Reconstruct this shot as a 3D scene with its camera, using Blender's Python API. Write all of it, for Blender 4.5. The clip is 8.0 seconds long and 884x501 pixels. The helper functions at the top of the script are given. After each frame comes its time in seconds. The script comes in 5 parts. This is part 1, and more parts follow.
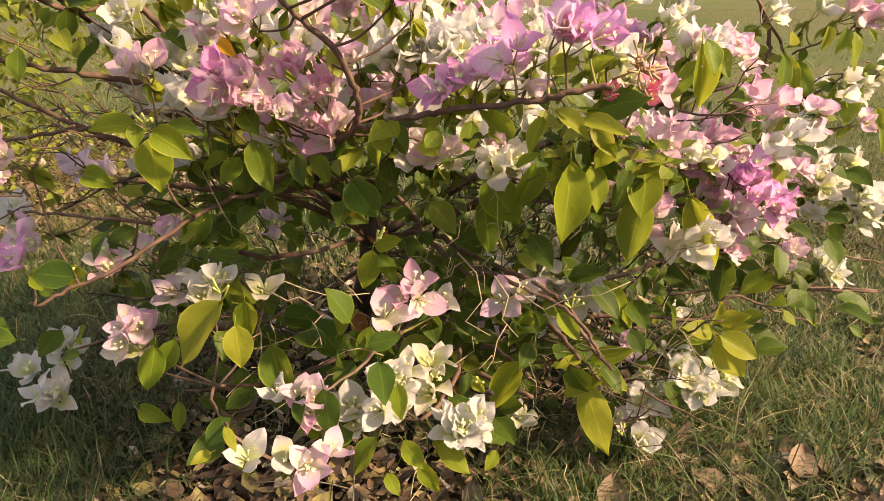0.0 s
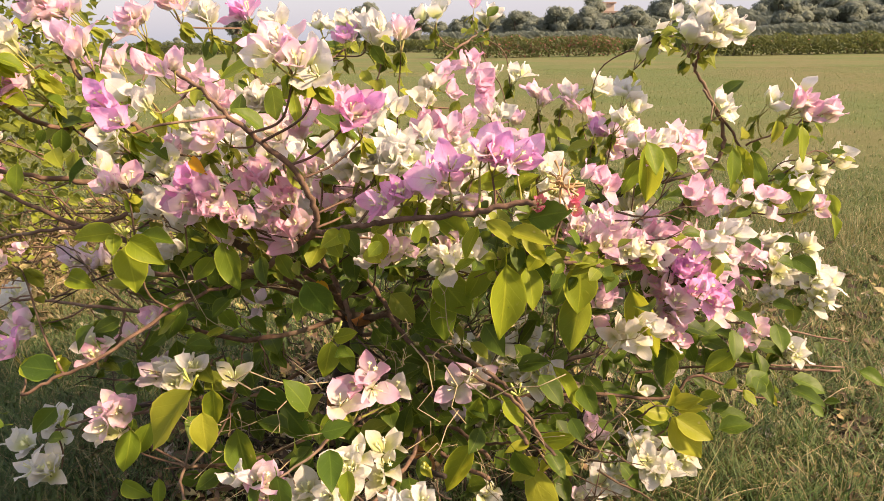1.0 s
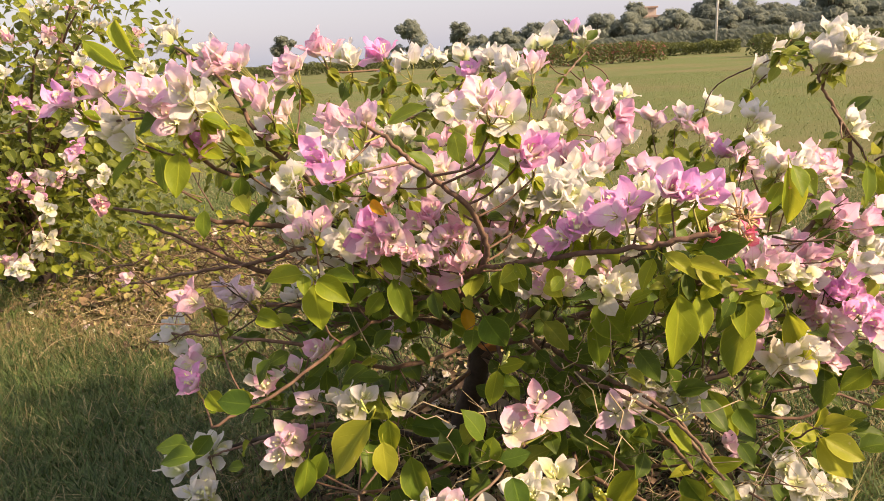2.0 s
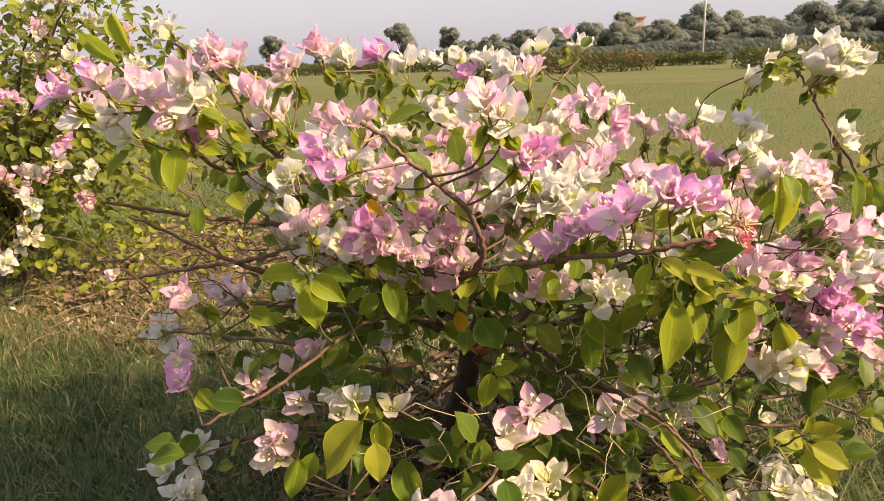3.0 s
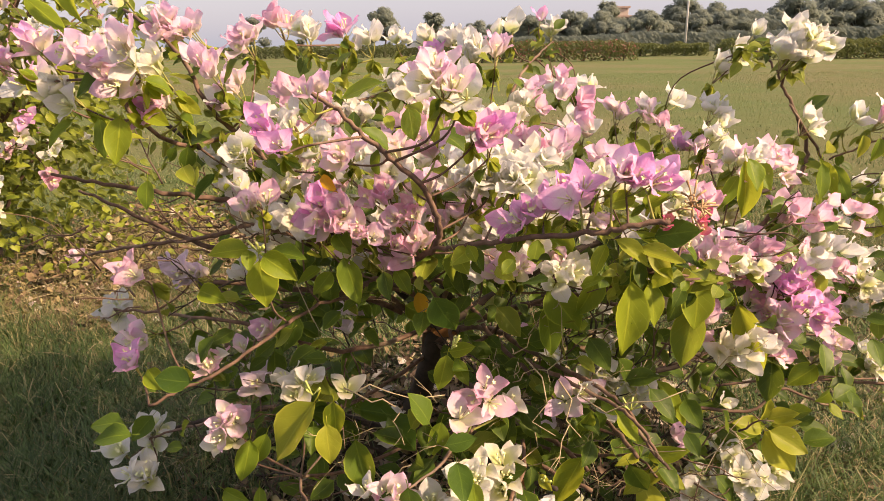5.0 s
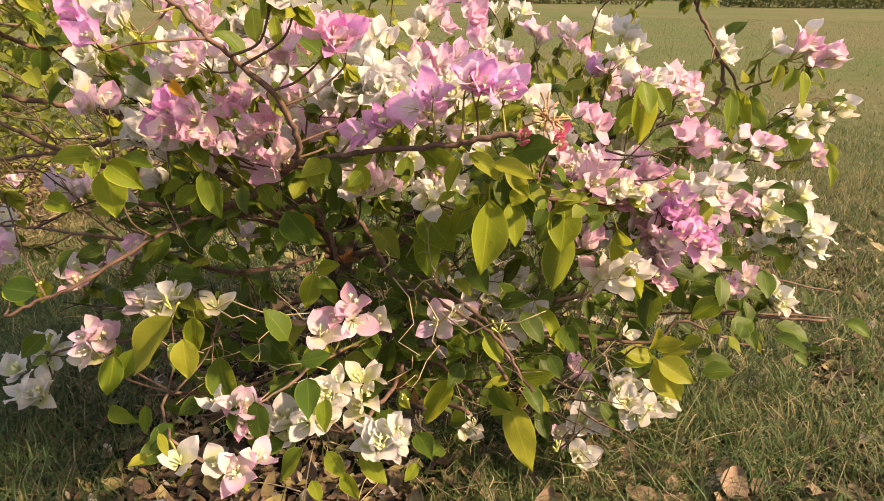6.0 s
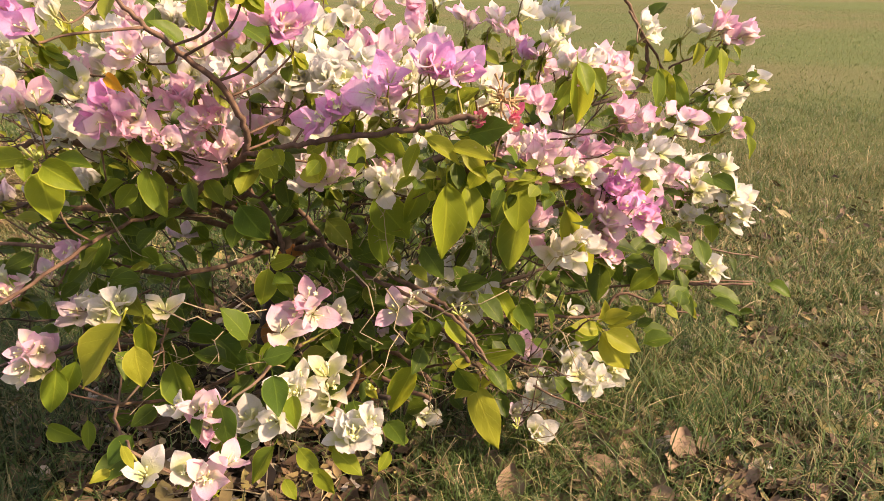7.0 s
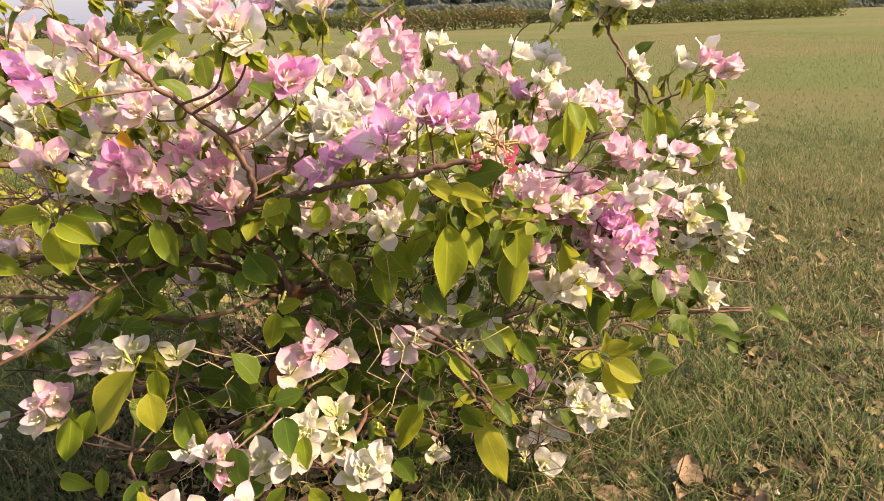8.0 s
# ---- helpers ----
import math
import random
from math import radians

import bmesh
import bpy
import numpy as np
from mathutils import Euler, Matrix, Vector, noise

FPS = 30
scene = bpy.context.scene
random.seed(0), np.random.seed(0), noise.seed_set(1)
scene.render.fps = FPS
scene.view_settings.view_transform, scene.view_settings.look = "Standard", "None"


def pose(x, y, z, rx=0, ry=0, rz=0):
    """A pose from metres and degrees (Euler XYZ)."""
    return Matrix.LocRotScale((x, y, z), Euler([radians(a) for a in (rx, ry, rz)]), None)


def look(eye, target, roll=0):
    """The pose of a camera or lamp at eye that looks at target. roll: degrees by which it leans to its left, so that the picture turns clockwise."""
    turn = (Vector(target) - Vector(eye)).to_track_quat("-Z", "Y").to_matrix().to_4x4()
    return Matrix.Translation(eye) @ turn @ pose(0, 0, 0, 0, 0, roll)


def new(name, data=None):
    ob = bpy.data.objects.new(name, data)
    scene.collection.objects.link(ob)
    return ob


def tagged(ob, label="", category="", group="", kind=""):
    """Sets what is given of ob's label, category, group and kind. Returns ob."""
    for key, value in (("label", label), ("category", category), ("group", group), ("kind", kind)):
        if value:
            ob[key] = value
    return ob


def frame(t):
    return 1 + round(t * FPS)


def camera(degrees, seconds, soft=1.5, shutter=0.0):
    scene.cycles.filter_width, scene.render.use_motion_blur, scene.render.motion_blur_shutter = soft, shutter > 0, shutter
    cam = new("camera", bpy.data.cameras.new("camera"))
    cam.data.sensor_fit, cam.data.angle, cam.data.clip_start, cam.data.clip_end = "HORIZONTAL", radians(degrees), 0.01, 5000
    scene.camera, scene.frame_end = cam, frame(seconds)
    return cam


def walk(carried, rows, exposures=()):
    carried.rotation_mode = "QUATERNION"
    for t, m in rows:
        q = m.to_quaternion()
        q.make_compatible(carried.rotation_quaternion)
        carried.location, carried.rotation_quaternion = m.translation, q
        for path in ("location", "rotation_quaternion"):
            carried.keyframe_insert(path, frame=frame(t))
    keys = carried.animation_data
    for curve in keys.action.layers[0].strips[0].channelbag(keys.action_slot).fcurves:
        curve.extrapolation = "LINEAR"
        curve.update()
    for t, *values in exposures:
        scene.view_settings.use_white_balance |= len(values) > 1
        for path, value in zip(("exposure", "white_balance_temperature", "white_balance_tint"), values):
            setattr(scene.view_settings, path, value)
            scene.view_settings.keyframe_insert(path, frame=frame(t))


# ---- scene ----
cam = camera(65.3, 8.0, soft=0.45)
PATH = [
    (0, (0.018, 0.17, 0.848), (-0.044, 2.034, 0.125), -0.1),
    (0.5, (0.077, 0.162, 0.866), (-0.095, 2.033, 0.181), -1.9),
    (1, (0.119, 0.117, 0.93), (-0.004, 2.028, 0.354), -0.7),
    (1.5, (0.008, 0.087, 0.964), (-0.185, 1.994, 0.393), -3.4),
    (1.7, (-0.034, 0.077, 0.976), (-0.294, 1.981, 0.424), -3.8),
    (3, (-0.068, 0.072, 0.972), (-0.28, 1.99, 0.445), -2.0),
    (3.5, (-0.073, 0.071, 0.971), (-0.312, 1.981, 0.425), -2.1),
    (4, (-0.064, 0.075, 0.971), (-0.281, 1.983, 0.414), -2.4),
    (4.2, (-0.064, 0.076, 0.971), (-0.265, 1.984, 0.408), -2.3),
    (5.3, (0.014, 0.104, 0.939), (-0.105, 2.018, 0.373), 0.8),
    (5.5, (0.065, 0.111, 0.927), (-0.03, 2.01, 0.305), 1.8),
    (6, (0.147, 0.12, 0.907), (0.019, 1.983, 0.192), 0.8),
    (6.5, (0.116, 0.116, 0.911), (0.039, 1.988, 0.212), -0.3),
    (7, (0.088, 0.118, 0.899), (0.201, 1.973, 0.161), 0.0),
    (7.5, (0.085, 0.1, 0.91), (0.17, 1.98, 0.233), -2.1),
    (8, (0.087, 0.091, 0.917), (0.198, 1.981, 0.272), -2.0),
]
walk(cam, [(t, look(eye, target, roll)) for t, eye, target, roll in PATH], exposures=[(0, 1.06, 7900, 25), (0.5, 1.27, 7800, 25), (1, 1.25, 7800, 25), (3.5, 1.08, 7900, 25), (6.2, 1.08, 7800, 28), (7.2, 1.23, 7800, 28), (8, 1.26, 7800, 26)])

# ---- world, sun, exposure ----
SUN_DIR = Vector((0.78, -0.20, 0.56)).normalized()
world = bpy.data.worlds.new("hazy_sky")
scene.world = world
world.use_nodes = True
wn, wl = world.node_tree.nodes, world.node_tree.links
sky = wn.new("ShaderNodeTexSky")
sky.sky_type = "NISHITA"
sky.sun_disc = False
sky.sun_elevation = math.asin(SUN_DIR.z)
sky.sun_rotation = math.atan2(SUN_DIR.x, SUN_DIR.y)
sky.air_density, sky.dust_density, sky.ozone_density = 1.4, 2.0, 1.2
wn["Background"].inputs["Strength"].default_value = 0.079
haze = wn.new("ShaderNodeMix")
haze.data_type = "RGBA"
haze.inputs[0].default_value = 0.70
rise = wn.new("ShaderNodeSeparateXYZ")
wl.new(wn.new("ShaderNodeTexCoord").outputs["Generated"], rise.inputs[0])
veil = wn.new("ShaderNodeValToRGB")
veil.color_ramp.elements[0].position, veil.color_ramp.elements[0].color = 0.0, (0.32, 0.40, 0.53, 1)
veil.color_ramp.elements[1].position, veil.color_ramp.elements[1].color = 0.55, (0.58, 0.64, 0.76, 1)
wl.new(rise.outputs["Z"], veil.inputs[0])
glare = wn.new("ShaderNodeVectorMath")
glare.operation = "SCALE"
glare.inputs["Scale"].default_value = 10.0
wl.new(veil.outputs[0], glare.inputs[0])
wl.new(glare.outputs[0], haze.inputs[7])
wl.new(sky.outputs["Color"], haze.inputs[6])
wl.new(haze.outputs[2], wn["Background"].inputs["Color"])

sun = new("sun", bpy.data.lights.new("sun", "SUN"))
sun.data.energy, sun.data.angle, sun.data.color = 5.0, radians(4.0), (1.0, 0.83, 0.60)
sun.matrix_world = look(SUN_DIR * 20, (0, 0, 0))


# ---- materials ----
class Nodes:
    """Small helper round one node material."""

    def __init__(self, name):
        self.mat = bpy.data.materials.new(name)
        self.mat.use_nodes = True
        self.tree = self.mat.node_tree
        self.bsdf = self.tree.nodes["Principled BSDF"]
        self.out = self.tree.nodes["Material Output"]

    def add(self, kind, **given):
        n = self.tree.nodes.new(kind)
        for k, v in given.items():
            if k == "operation":
                n.operation = v
            elif k == "data_type":
                n.data_type = v
            elif k == "blend_type":
                n.blend_type = v
            else:
                n.inputs[k.replace("_", " ")].default_value = v
        return n

    def link(self, a, b):
        self.tree.links.new(a, b)

    def math(self, op, a, b=0.0):
        n = self.tree.nodes.new("ShaderNodeMath")
        n.operation = op
        for i, v in enumerate((a, b)):
            if isinstance(v, (int, float)):
                n.inputs[i].default_value = v
            else:
                self.link(v, n.inputs[i])
        return n.outputs[0]

    def ramp(self, value, *stops):
        n = self.tree.nodes.new("ShaderNodeValToRGB")
        while len(n.color_ramp.elements) < len(stops):
            n.color_ramp.elements.new(0.5)
        for e, (p, c) in zip(n.color_ramp.elements, stops):
            e.position, e.color = p, (c, c, c, 1) if isinstance(c, float) else (*c, 1)
        self.link(value, n.inputs[0])
        return n.outputs[0]

    def mix(self, fac, a, b, blend="MIX"):
        n = self.tree.nodes.new("ShaderNodeMix")
        n.data_type, n.blend_type = "RGBA", blend
        for sock, v in ((n.inputs[0], fac), (n.inputs[6], a), (n.inputs[7], b)):
            if isinstance(v, (int, float)):
                sock.default_value = v
            elif isinstance(v, tuple):
                sock.default_value = (*v, 1)
            else:
                self.link(v, sock)
        return n.outputs[2]

    def noise(self, scale, detail=4.0, coord=None, rough=0.55):
        n = self.add("ShaderNodeTexNoise", Scale=scale, Detail=detail, Roughness=rough)
        if coord is not None:
            self.link(coord, n.inputs["Vector"])
        return n.outputs["Fac"]

    def coord(self, which="Object"):
        return self.tree.nodes.new("ShaderNodeTexCoord").outputs[which]

    def bump(self, height, strength=0.3, distance=0.002):
        n = self.add("ShaderNodeBump", Strength=strength, Distance=distance)
        self.link(height, n.inputs["Height"])
        self.link(n.outputs[0], self.bsdf.inputs["Normal"])
        return n.outputs[0]

    def thin(self, colour, share, normal=None):
        """Let light through: mix a translucent share under the surface."""
        tr = self.add("ShaderNodeBsdfTranslucent")
        self.link(colour, tr.inputs["Color"])
        if normal is not None:
            self.link(normal, tr.inputs["Normal"])
        mx = self.add("ShaderNodeMixShader", Fac=share)
        self.link(self.bsdf.outputs[0], mx.inputs[1])
        self.link(tr.outputs[0], mx.inputs[2])
        self.link(mx.outputs[0], self.out.inputs["Surface"])


def blade_uv(m):
    """u across (0 at the midrib, 1 at the margin) and v along a leaf or bract."""
    sep = m.add("ShaderNodeSeparateXYZ")
    m.link(m.coord("UV"), sep.inputs[0])
    u = m.math("ABSOLUTE", m.math("SUBTRACT", m.math("MULTIPLY", sep.outputs["X"], 2.0), 1.0))
    return u, sep.outputs["Y"]


def vein_mask(m, u, v, count, slant, sharp):
    wave = m.math("PINGPONG", m.math("ADD", m.math("MULTIPLY", v, count), m.math("MULTIPLY", u, -slant)), 0.5)
    side = m.math("LESS_THAN", wave, sharp)
    mid = m.math("LESS_THAN", u, 0.05)
    return m.math("MAXIMUM", mid, m.math("MULTIPLY", side, 0.55))


def petal_material(name, base, body, tip, vein, share=0.56):
    """Papery bract: cream-green at the foot, its colour deepening to the tip, finely netted veins."""
    m = Nodes(name)
    u, v = blade_uv(m)
    rnd = m.add("ShaderNodeObjectInfo").outputs["Random"]
    cloud = m.noise(30.0, 3.0, m.coord())
    along = m.math("ADD", v, m.math("ADD", m.math("MULTIPLY", m.math("SUBTRACT", rnd, 0.5), 0.55), m.math("MULTIPLY", m.math("SUBTRACT", cloud, 0.5), 0.5)))
    col = m.ramp(along, (0.06, base), (0.46, body), (0.92, tip))
    rim = m.math("MULTIPLY", m.math("POWER", u, 3.0), 0.5)
    col = m.mix(rim, col, tip)
    veins = vein_mask(m, u, v, 4.5, 1.3, 0.028)
    net = m.add("ShaderNodeTexVoronoi", Scale=230.0)
    net.feature = "DISTANCE_TO_EDGE"
    m.link(m.coord(), net.inputs["Vector"])
    mesh_lines = m.ramp(net.outputs["Distance"], (0.03, 1.0), (0.10, 0.0))
    col = m.mix(m.math("MULTIPLY", veins, 0.30), col, vein)
    col = m.mix(m.math("MULTIPLY", mesh_lines, 0.10), col, vein)
    old = m.ramp(m.noise(11.0, 5.0, m.coord()), (0.66, 0.0), (0.80, 0.22))
    col = m.mix(old, col, (0.62, 0.50, 0.30))
    m.link(col, m.bsdf.inputs["Base Color"])
    m.bsdf.inputs["Roughness"].default_value = 0.55
    m.bsdf.inputs["Specular IOR Level"].default_value = 0.25
    crinkle = m.noise(120.0, 4.0, m.coord())
    nrm = m.bump(m.math("ADD", m.math("MULTIPLY", veins, 0.5), m.math("ADD", m.math("MULTIPLY", mesh_lines, 0.25), crinkle)), 0.45, 0.002)
    m.thin(col, share, nrm)
    return m.mat


def leaf_material(name, deep, light, through_col, share=0.47, island=False):
    m = Nodes(name)
    u, v = blade_uv(m)
    rnd = m.add("ShaderNodeNewGeometry").outputs["Random Per Island"] if island else m.add("ShaderNodeObjectInfo").outputs["Random"]
    col = m.mix(rnd, deep, light)
    col = m.mix(m.ramp(m.noise(22.0, 5.0, m.coord()), (0.35, 0.0), (0.8, 0.7)), col, light)
    col = m.mix(m.ramp(m.noise(9.0, 3.0, m.coord()), (0.45, 0.0), (0.70, 0.55)), col, tuple(c * 0.6 for c in deep))
    veins = vein_mask(m, u, v, 5.0, 1.7, 0.022)
    col = m.mix(m.math("MULTIPLY", veins, 0.34), col, through_col)
    # Bright outline along the margin, a highlight painted into the leaf colour.
    edge = m.ramp(u, (0.90, 0.0), (0.985, 0.65))
    col = m.mix(edge, col, through_col)
    spots = m.ramp(m.noise(70.0, 2.0, m.coord()), (0.72, 0.0), (0.78, 0.8))
    col = m.mix(spots, col, (0.42, 0.36, 0.16))
    m.link(col, m.bsdf.inputs["Base Color"])
    m.bsdf.inputs["Roughness"].default_value = 0.50
    m.bsdf.inputs["Specular IOR Level"].default_value = 0.20
    nrm = m.bump(m.math("ADD", m.math("MULTIPLY", veins, -0.8), m.noise(60.0, 3.0, m.coord())), 0.6, 0.002)
    lit = m.mix(0.75, col, through_col)
    m.thin(lit, share, nrm)
    return m.mat


PETALS = {
    "white": petal_material("petal_white", (0.62, 0.68, 0.30), (0.73, 0.73, 0.71), (0.74, 0.73, 0.72), (0.60, 0.62, 0.38)),
    "cream": petal_material("petal_cream", (0.62, 0.67, 0.26), (0.73, 0.71, 0.58), (0.74, 0.72, 0.68), (0.62, 0.61, 0.34)),
    "blush": petal_material("petal_blush", (0.74, 0.71, 0.50), (0.79, 0.69, 0.70), (0.80, 0.53, 0.71), (0.74, 0.54, 0.70)),
    "rose": petal_material("petal_rose", (0.76, 0.74, 0.60), (0.79, 0.60, 0.68), (0.79, 0.46, 0.61), (0.72, 0.30, 0.48)),
    "pink": petal_material("petal_pink", (0.76, 0.68, 0.72), (0.80, 0.50, 0.74), (0.79, 0.38, 0.69), (0.70, 0.24, 0.56)),
    "lilac": petal_material("petal_lilac", (0.78, 0.76, 0.60), (0.78, 0.70, 0.72), (0.75, 0.60, 0.72), (0.62, 0.42, 0.52)),
    "dried": petal_material("petal_dried", (0.60, 0.34, 0.24), (0.78, 0.26, 0.34), (0.74, 0.16, 0.30), (0.42, 0.05, 0.10), 0.25),
}
LEAVES = {
    "bright": leaf_material("leaf_bright", (0.098, 0.165, 0.014), (0.205, 0.270, 0.022), (0.55, 0.59, 0.06)),
    "mid": leaf_material("leaf_mid", (0.058, 0.118, 0.013), (0.135, 0.210, 0.020), (0.42, 0.50, 0.06)),
    # Dark tone: a leaf with shade in its colour.
    "dark": leaf_material("leaf_shade_dark", (0.026, 0.070, 0.012), (0.058, 0.115, 0.016), (0.19, 0.30, 0.04)),
    "lime": leaf_material("leaf_lime", (0.19, 0.235, 0.022), (0.29, 0.315, 0.034), (0.50, 0.49, 0.07), 0.45),
    "rust": leaf_material("leaf_rust", (0.22, 0.09, 0.03), (0.42, 0.20, 0.06), (0.40, 0.20, 0.08), 0.3),
    "amber": leaf_material("leaf_amber", (0.55, 0.34, 0.02), (0.65, 0.38, 0.03), (0.62, 0.30, 0.04), 0.4),
}
# Inner leaves, darkened so their colour carries the shade inside the bush.
LEAF_INNER_SHADE = leaf_material("leaf_mass_shaded", (0.014, 0.034, 0.006), (0.075, 0.132, 0.015), (0.22, 0.30, 0.035), 0.32, True)
LEAF_YOUNG = leaf_material("leaf_mass_young", (0.080, 0.125, 0.015), (0.24, 0.285, 0.034), (0.42, 0.44, 0.08), 0.36, True)
LEAF_SIDE = leaf_material("leaf_mass_light", (0.028, 0.055, 0.012), (0.105, 0.135, 0.021), (0.34, 0.37, 0.06), 0.30, True)


def bark_material(name, dark, light, scale=55.0):
    m = Nodes(name)
    co = m.coord()
    n1 = m.noise(scale, 8.0, co, 0.65)
    col = m.mix(m.ramp(n1, (0.3, 0.0), (0.75, 1.0)), dark, light)
    col = m.mix(m.ramp(m.noise(scale * 0.2, 4.0, co), (0.55, 0.0), (0.75, 0.6)), col, (0.30, 0.24, 0.17))
    m.link(col, m.bsdf.inputs["Base Color"])
    m.bsdf.inputs["Roughness"].default_value = 0.85
    m.bump(n1, 0.7, 0.003)
    return m.mat


BARK = bark_material("bark", (0.055, 0.030, 0.020), (0.19, 0.115, 0.075))
# Near-black bark: shade inside the bushes is put into its colour.
BARK_DARK = bark_material("bark_inner_shade", (0.014, 0.010, 0.007), (0.062, 0.042, 0.030), 40.0)
TWIG = bark_material("twig_green", (0.16, 0.165, 0.035), (0.33, 0.33, 0.08), 90.0)
STRAW = bark_material("dry_straw", (0.24, 0.19, 0.10), (0.48, 0.40, 0.25), 70.0)


def plain_material(name, a, b, scale, rough=0.8, bump=0.4, dist=0.004):
    m = Nodes(name)
    co = m.coord()
    n1 = m.noise(scale, 6.0, co)
    n2 = m.noise(scale * 0.13, 3.0, co)
    col = m.mix(m.ramp(n1, (0.3, 0.0), (0.72, 1.0)), a, b)
    col = m.mix(m.ramp(n2, (0.45, 0.0), (0.75, 0.45)), col, tuple(c * 0.7 for c in a))
    m.link(col, m.bsdf.inputs["Base Color"])
    m.bsdf.inputs["Roughness"].default_value = rough
    m.bump(n1, bump, dist)
    return m.mat


def ground_material():
    m = Nodes("grassy_ground")
    co = m.coord()
    fine = m.noise(60.0, 8.0, co, 0.7)
    mid = m.noise(3.2, 6.0, co, 0.6)
    wide = m.noise(0.16, 5.0, co, 0.6)
    soil = m.mix(m.ramp(fine, (0.3, 0.0), (0.7, 1.0)), (0.019, 0.014, 0.010), (0.070, 0.052, 0.034))
    turf = m.mix(m.ramp(fine, (0.3, 0.0), (0.7, 1.0)), (0.036, 0.043, 0.015), (0.100, 0.102, 0.042))
    near = m.mix(m.ramp(mid, (0.28, 0.0), (0.74, 1.0)), soil, turf)
    # Bare soil under the bush; its dark colour also stands for the shade.
    spot = m.add("ShaderNodeVectorMath", operation="DISTANCE")
    m.link(co, spot.inputs[0])
    spot.inputs[1].default_value = (-0.15, 1.75, 0.0)
    bare = m.ramp(m.math("ADD", spot.outputs["Value"], m.math("MULTIPLY", mid, 0.5)), (0.80, 1.0), (1.10, 0.0))
    near = m.mix(bare, near, soil)
    # Bare soil at front left, likewise dark in place of the shadow.
    spot = m.add("ShaderNodeVectorMath", operation="DISTANCE")
    m.link(co, spot.inputs[0])
    spot.inputs[1].default_value = (-0.58, 1.18, 0.0)
    bare = m.ramp(m.math("ADD", spot.outputs["Value"], m.math("MULTIPLY", mid, 0.4)), (0.45, 1.0), (0.68, 0.0))
    near = m.mix(bare, near, soil)
    dry = m.mix(m.ramp(wide, (0.44, 0.0), (0.58, 1.0)), (0.088, 0.118, 0.042), (0.128, 0.122, 0.058))
    dry = m.mix(m.ramp(m.noise(1.1, 6.0, co), (0.40, 0.0), (0.72, 0.6)), dry, (0.088, 0.104, 0.036))
    far = m.add("ShaderNodeSeparateXYZ")
    m.link(co, far.inputs[0])
    away = m.ramp(m.math("MULTIPLY", far.outputs["Y"], 0.1), (0.15, 0.0), (0.38, 1.0))
    m.link(m.mix(away, near, dry), m.bsdf.inputs["Base Color"])
    m.bsdf.inputs["Roughness"].default_value = 0.95
    m.bsdf.inputs["Specular IOR Level"].default_value = 0.1
    m.bump(m.math("ADD", fine, mid), 0.8, 0.02)
    return m.mat


def grass_material(name, green_a, green_b, dry):
    m = Nodes(name)
    rnd = m.add("ShaderNodeNewGeometry").outputs["Random Per Island"]
    col = m.ramp(rnd, (0.0, green_a), (0.76, green_b), (0.94, dry), (1.0, tuple(min(1, c * 1.5) for c in dry)))
    patch = m.ramp(m.noise(1.6, 3.0, m.coord()), (0.52, 0.0), (0.76, 0.18))
    col = m.mix(patch, col, dry)
    m.link(col, m.bsdf.inputs["Base Color"])
    m.bsdf.inputs["Roughness"].default_value = 0.6
    m.thin(col, 0.3)
    return m.mat


def litter_material():
    m = Nodes("leaf_litter")
    rnd = m.add("ShaderNodeNewGeometry").outputs["Random Per Island"]
    col = m.ramp(rnd, (0.0, (0.04, 0.024, 0.015)), (0.40, (0.11, 0.070, 0.04)), (0.66, (0.21, 0.145, 0.075)), (0.84, (0.26, 0.23, 0.075)), (0.94, (0.34, 0.30, 0.23)), (1.0, (0.46, 0.42, 0.37)))
    col = m.mix(m.ramp(m.noise(90.0, 4.0, m.coord()), (0.4, 0.0), (0.7, 0.5)), col, (0.10, 0.065, 0.04))
    m.link(col, m.bsdf.inputs["Base Color"])
    m.bsdf.inputs["Roughness"].default_value = 0.85
    return m.mat


def hazed_foliage(name, deep, light):
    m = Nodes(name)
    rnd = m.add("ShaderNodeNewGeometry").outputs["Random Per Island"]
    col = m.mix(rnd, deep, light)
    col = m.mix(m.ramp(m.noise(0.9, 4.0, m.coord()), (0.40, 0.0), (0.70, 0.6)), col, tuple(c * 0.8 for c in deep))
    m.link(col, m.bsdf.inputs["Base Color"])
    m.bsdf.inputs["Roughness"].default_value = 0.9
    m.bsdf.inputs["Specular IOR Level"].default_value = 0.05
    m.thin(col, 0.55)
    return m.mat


STAR = plain_material("cream_star", (0.66, 0.68, 0.30), (0.80, 0.79, 0.50), 200.0, 0.6, 0.1, 0.001)
BUD = plain_material("green_bud", (0.34, 0.40, 0.08), (0.50, 0.54, 0.18), 150.0, 0.6, 0.1, 0.001)
GROUND = ground_material()
GRASS = grass_material("grass_blades", (0.020, 0.054, 0.012), (0.098, 0.170, 0.042), (0.28, 0.24, 0.12))
# Fresh green, deepened so that the colour holds a shadow.
GRASS_FRESH_SHADED = grass_material("fresh_shaded_blades", (0.012, 0.040, 0.009), (0.075, 0.140, 0.034), (0.22, 0.19, 0.09))
FIELD_GRASS = grass_material("field_blades", (0.078, 0.118, 0.036), (0.150, 0.188, 0.062), (0.24, 0.215, 0.11))
STRAW_GRASS = grass_material("straw_blades", (0.12, 0.125, 0.04), (0.22, 0.19, 0.08), (0.32, 0.26, 0.14))
LITTER = litter_material()
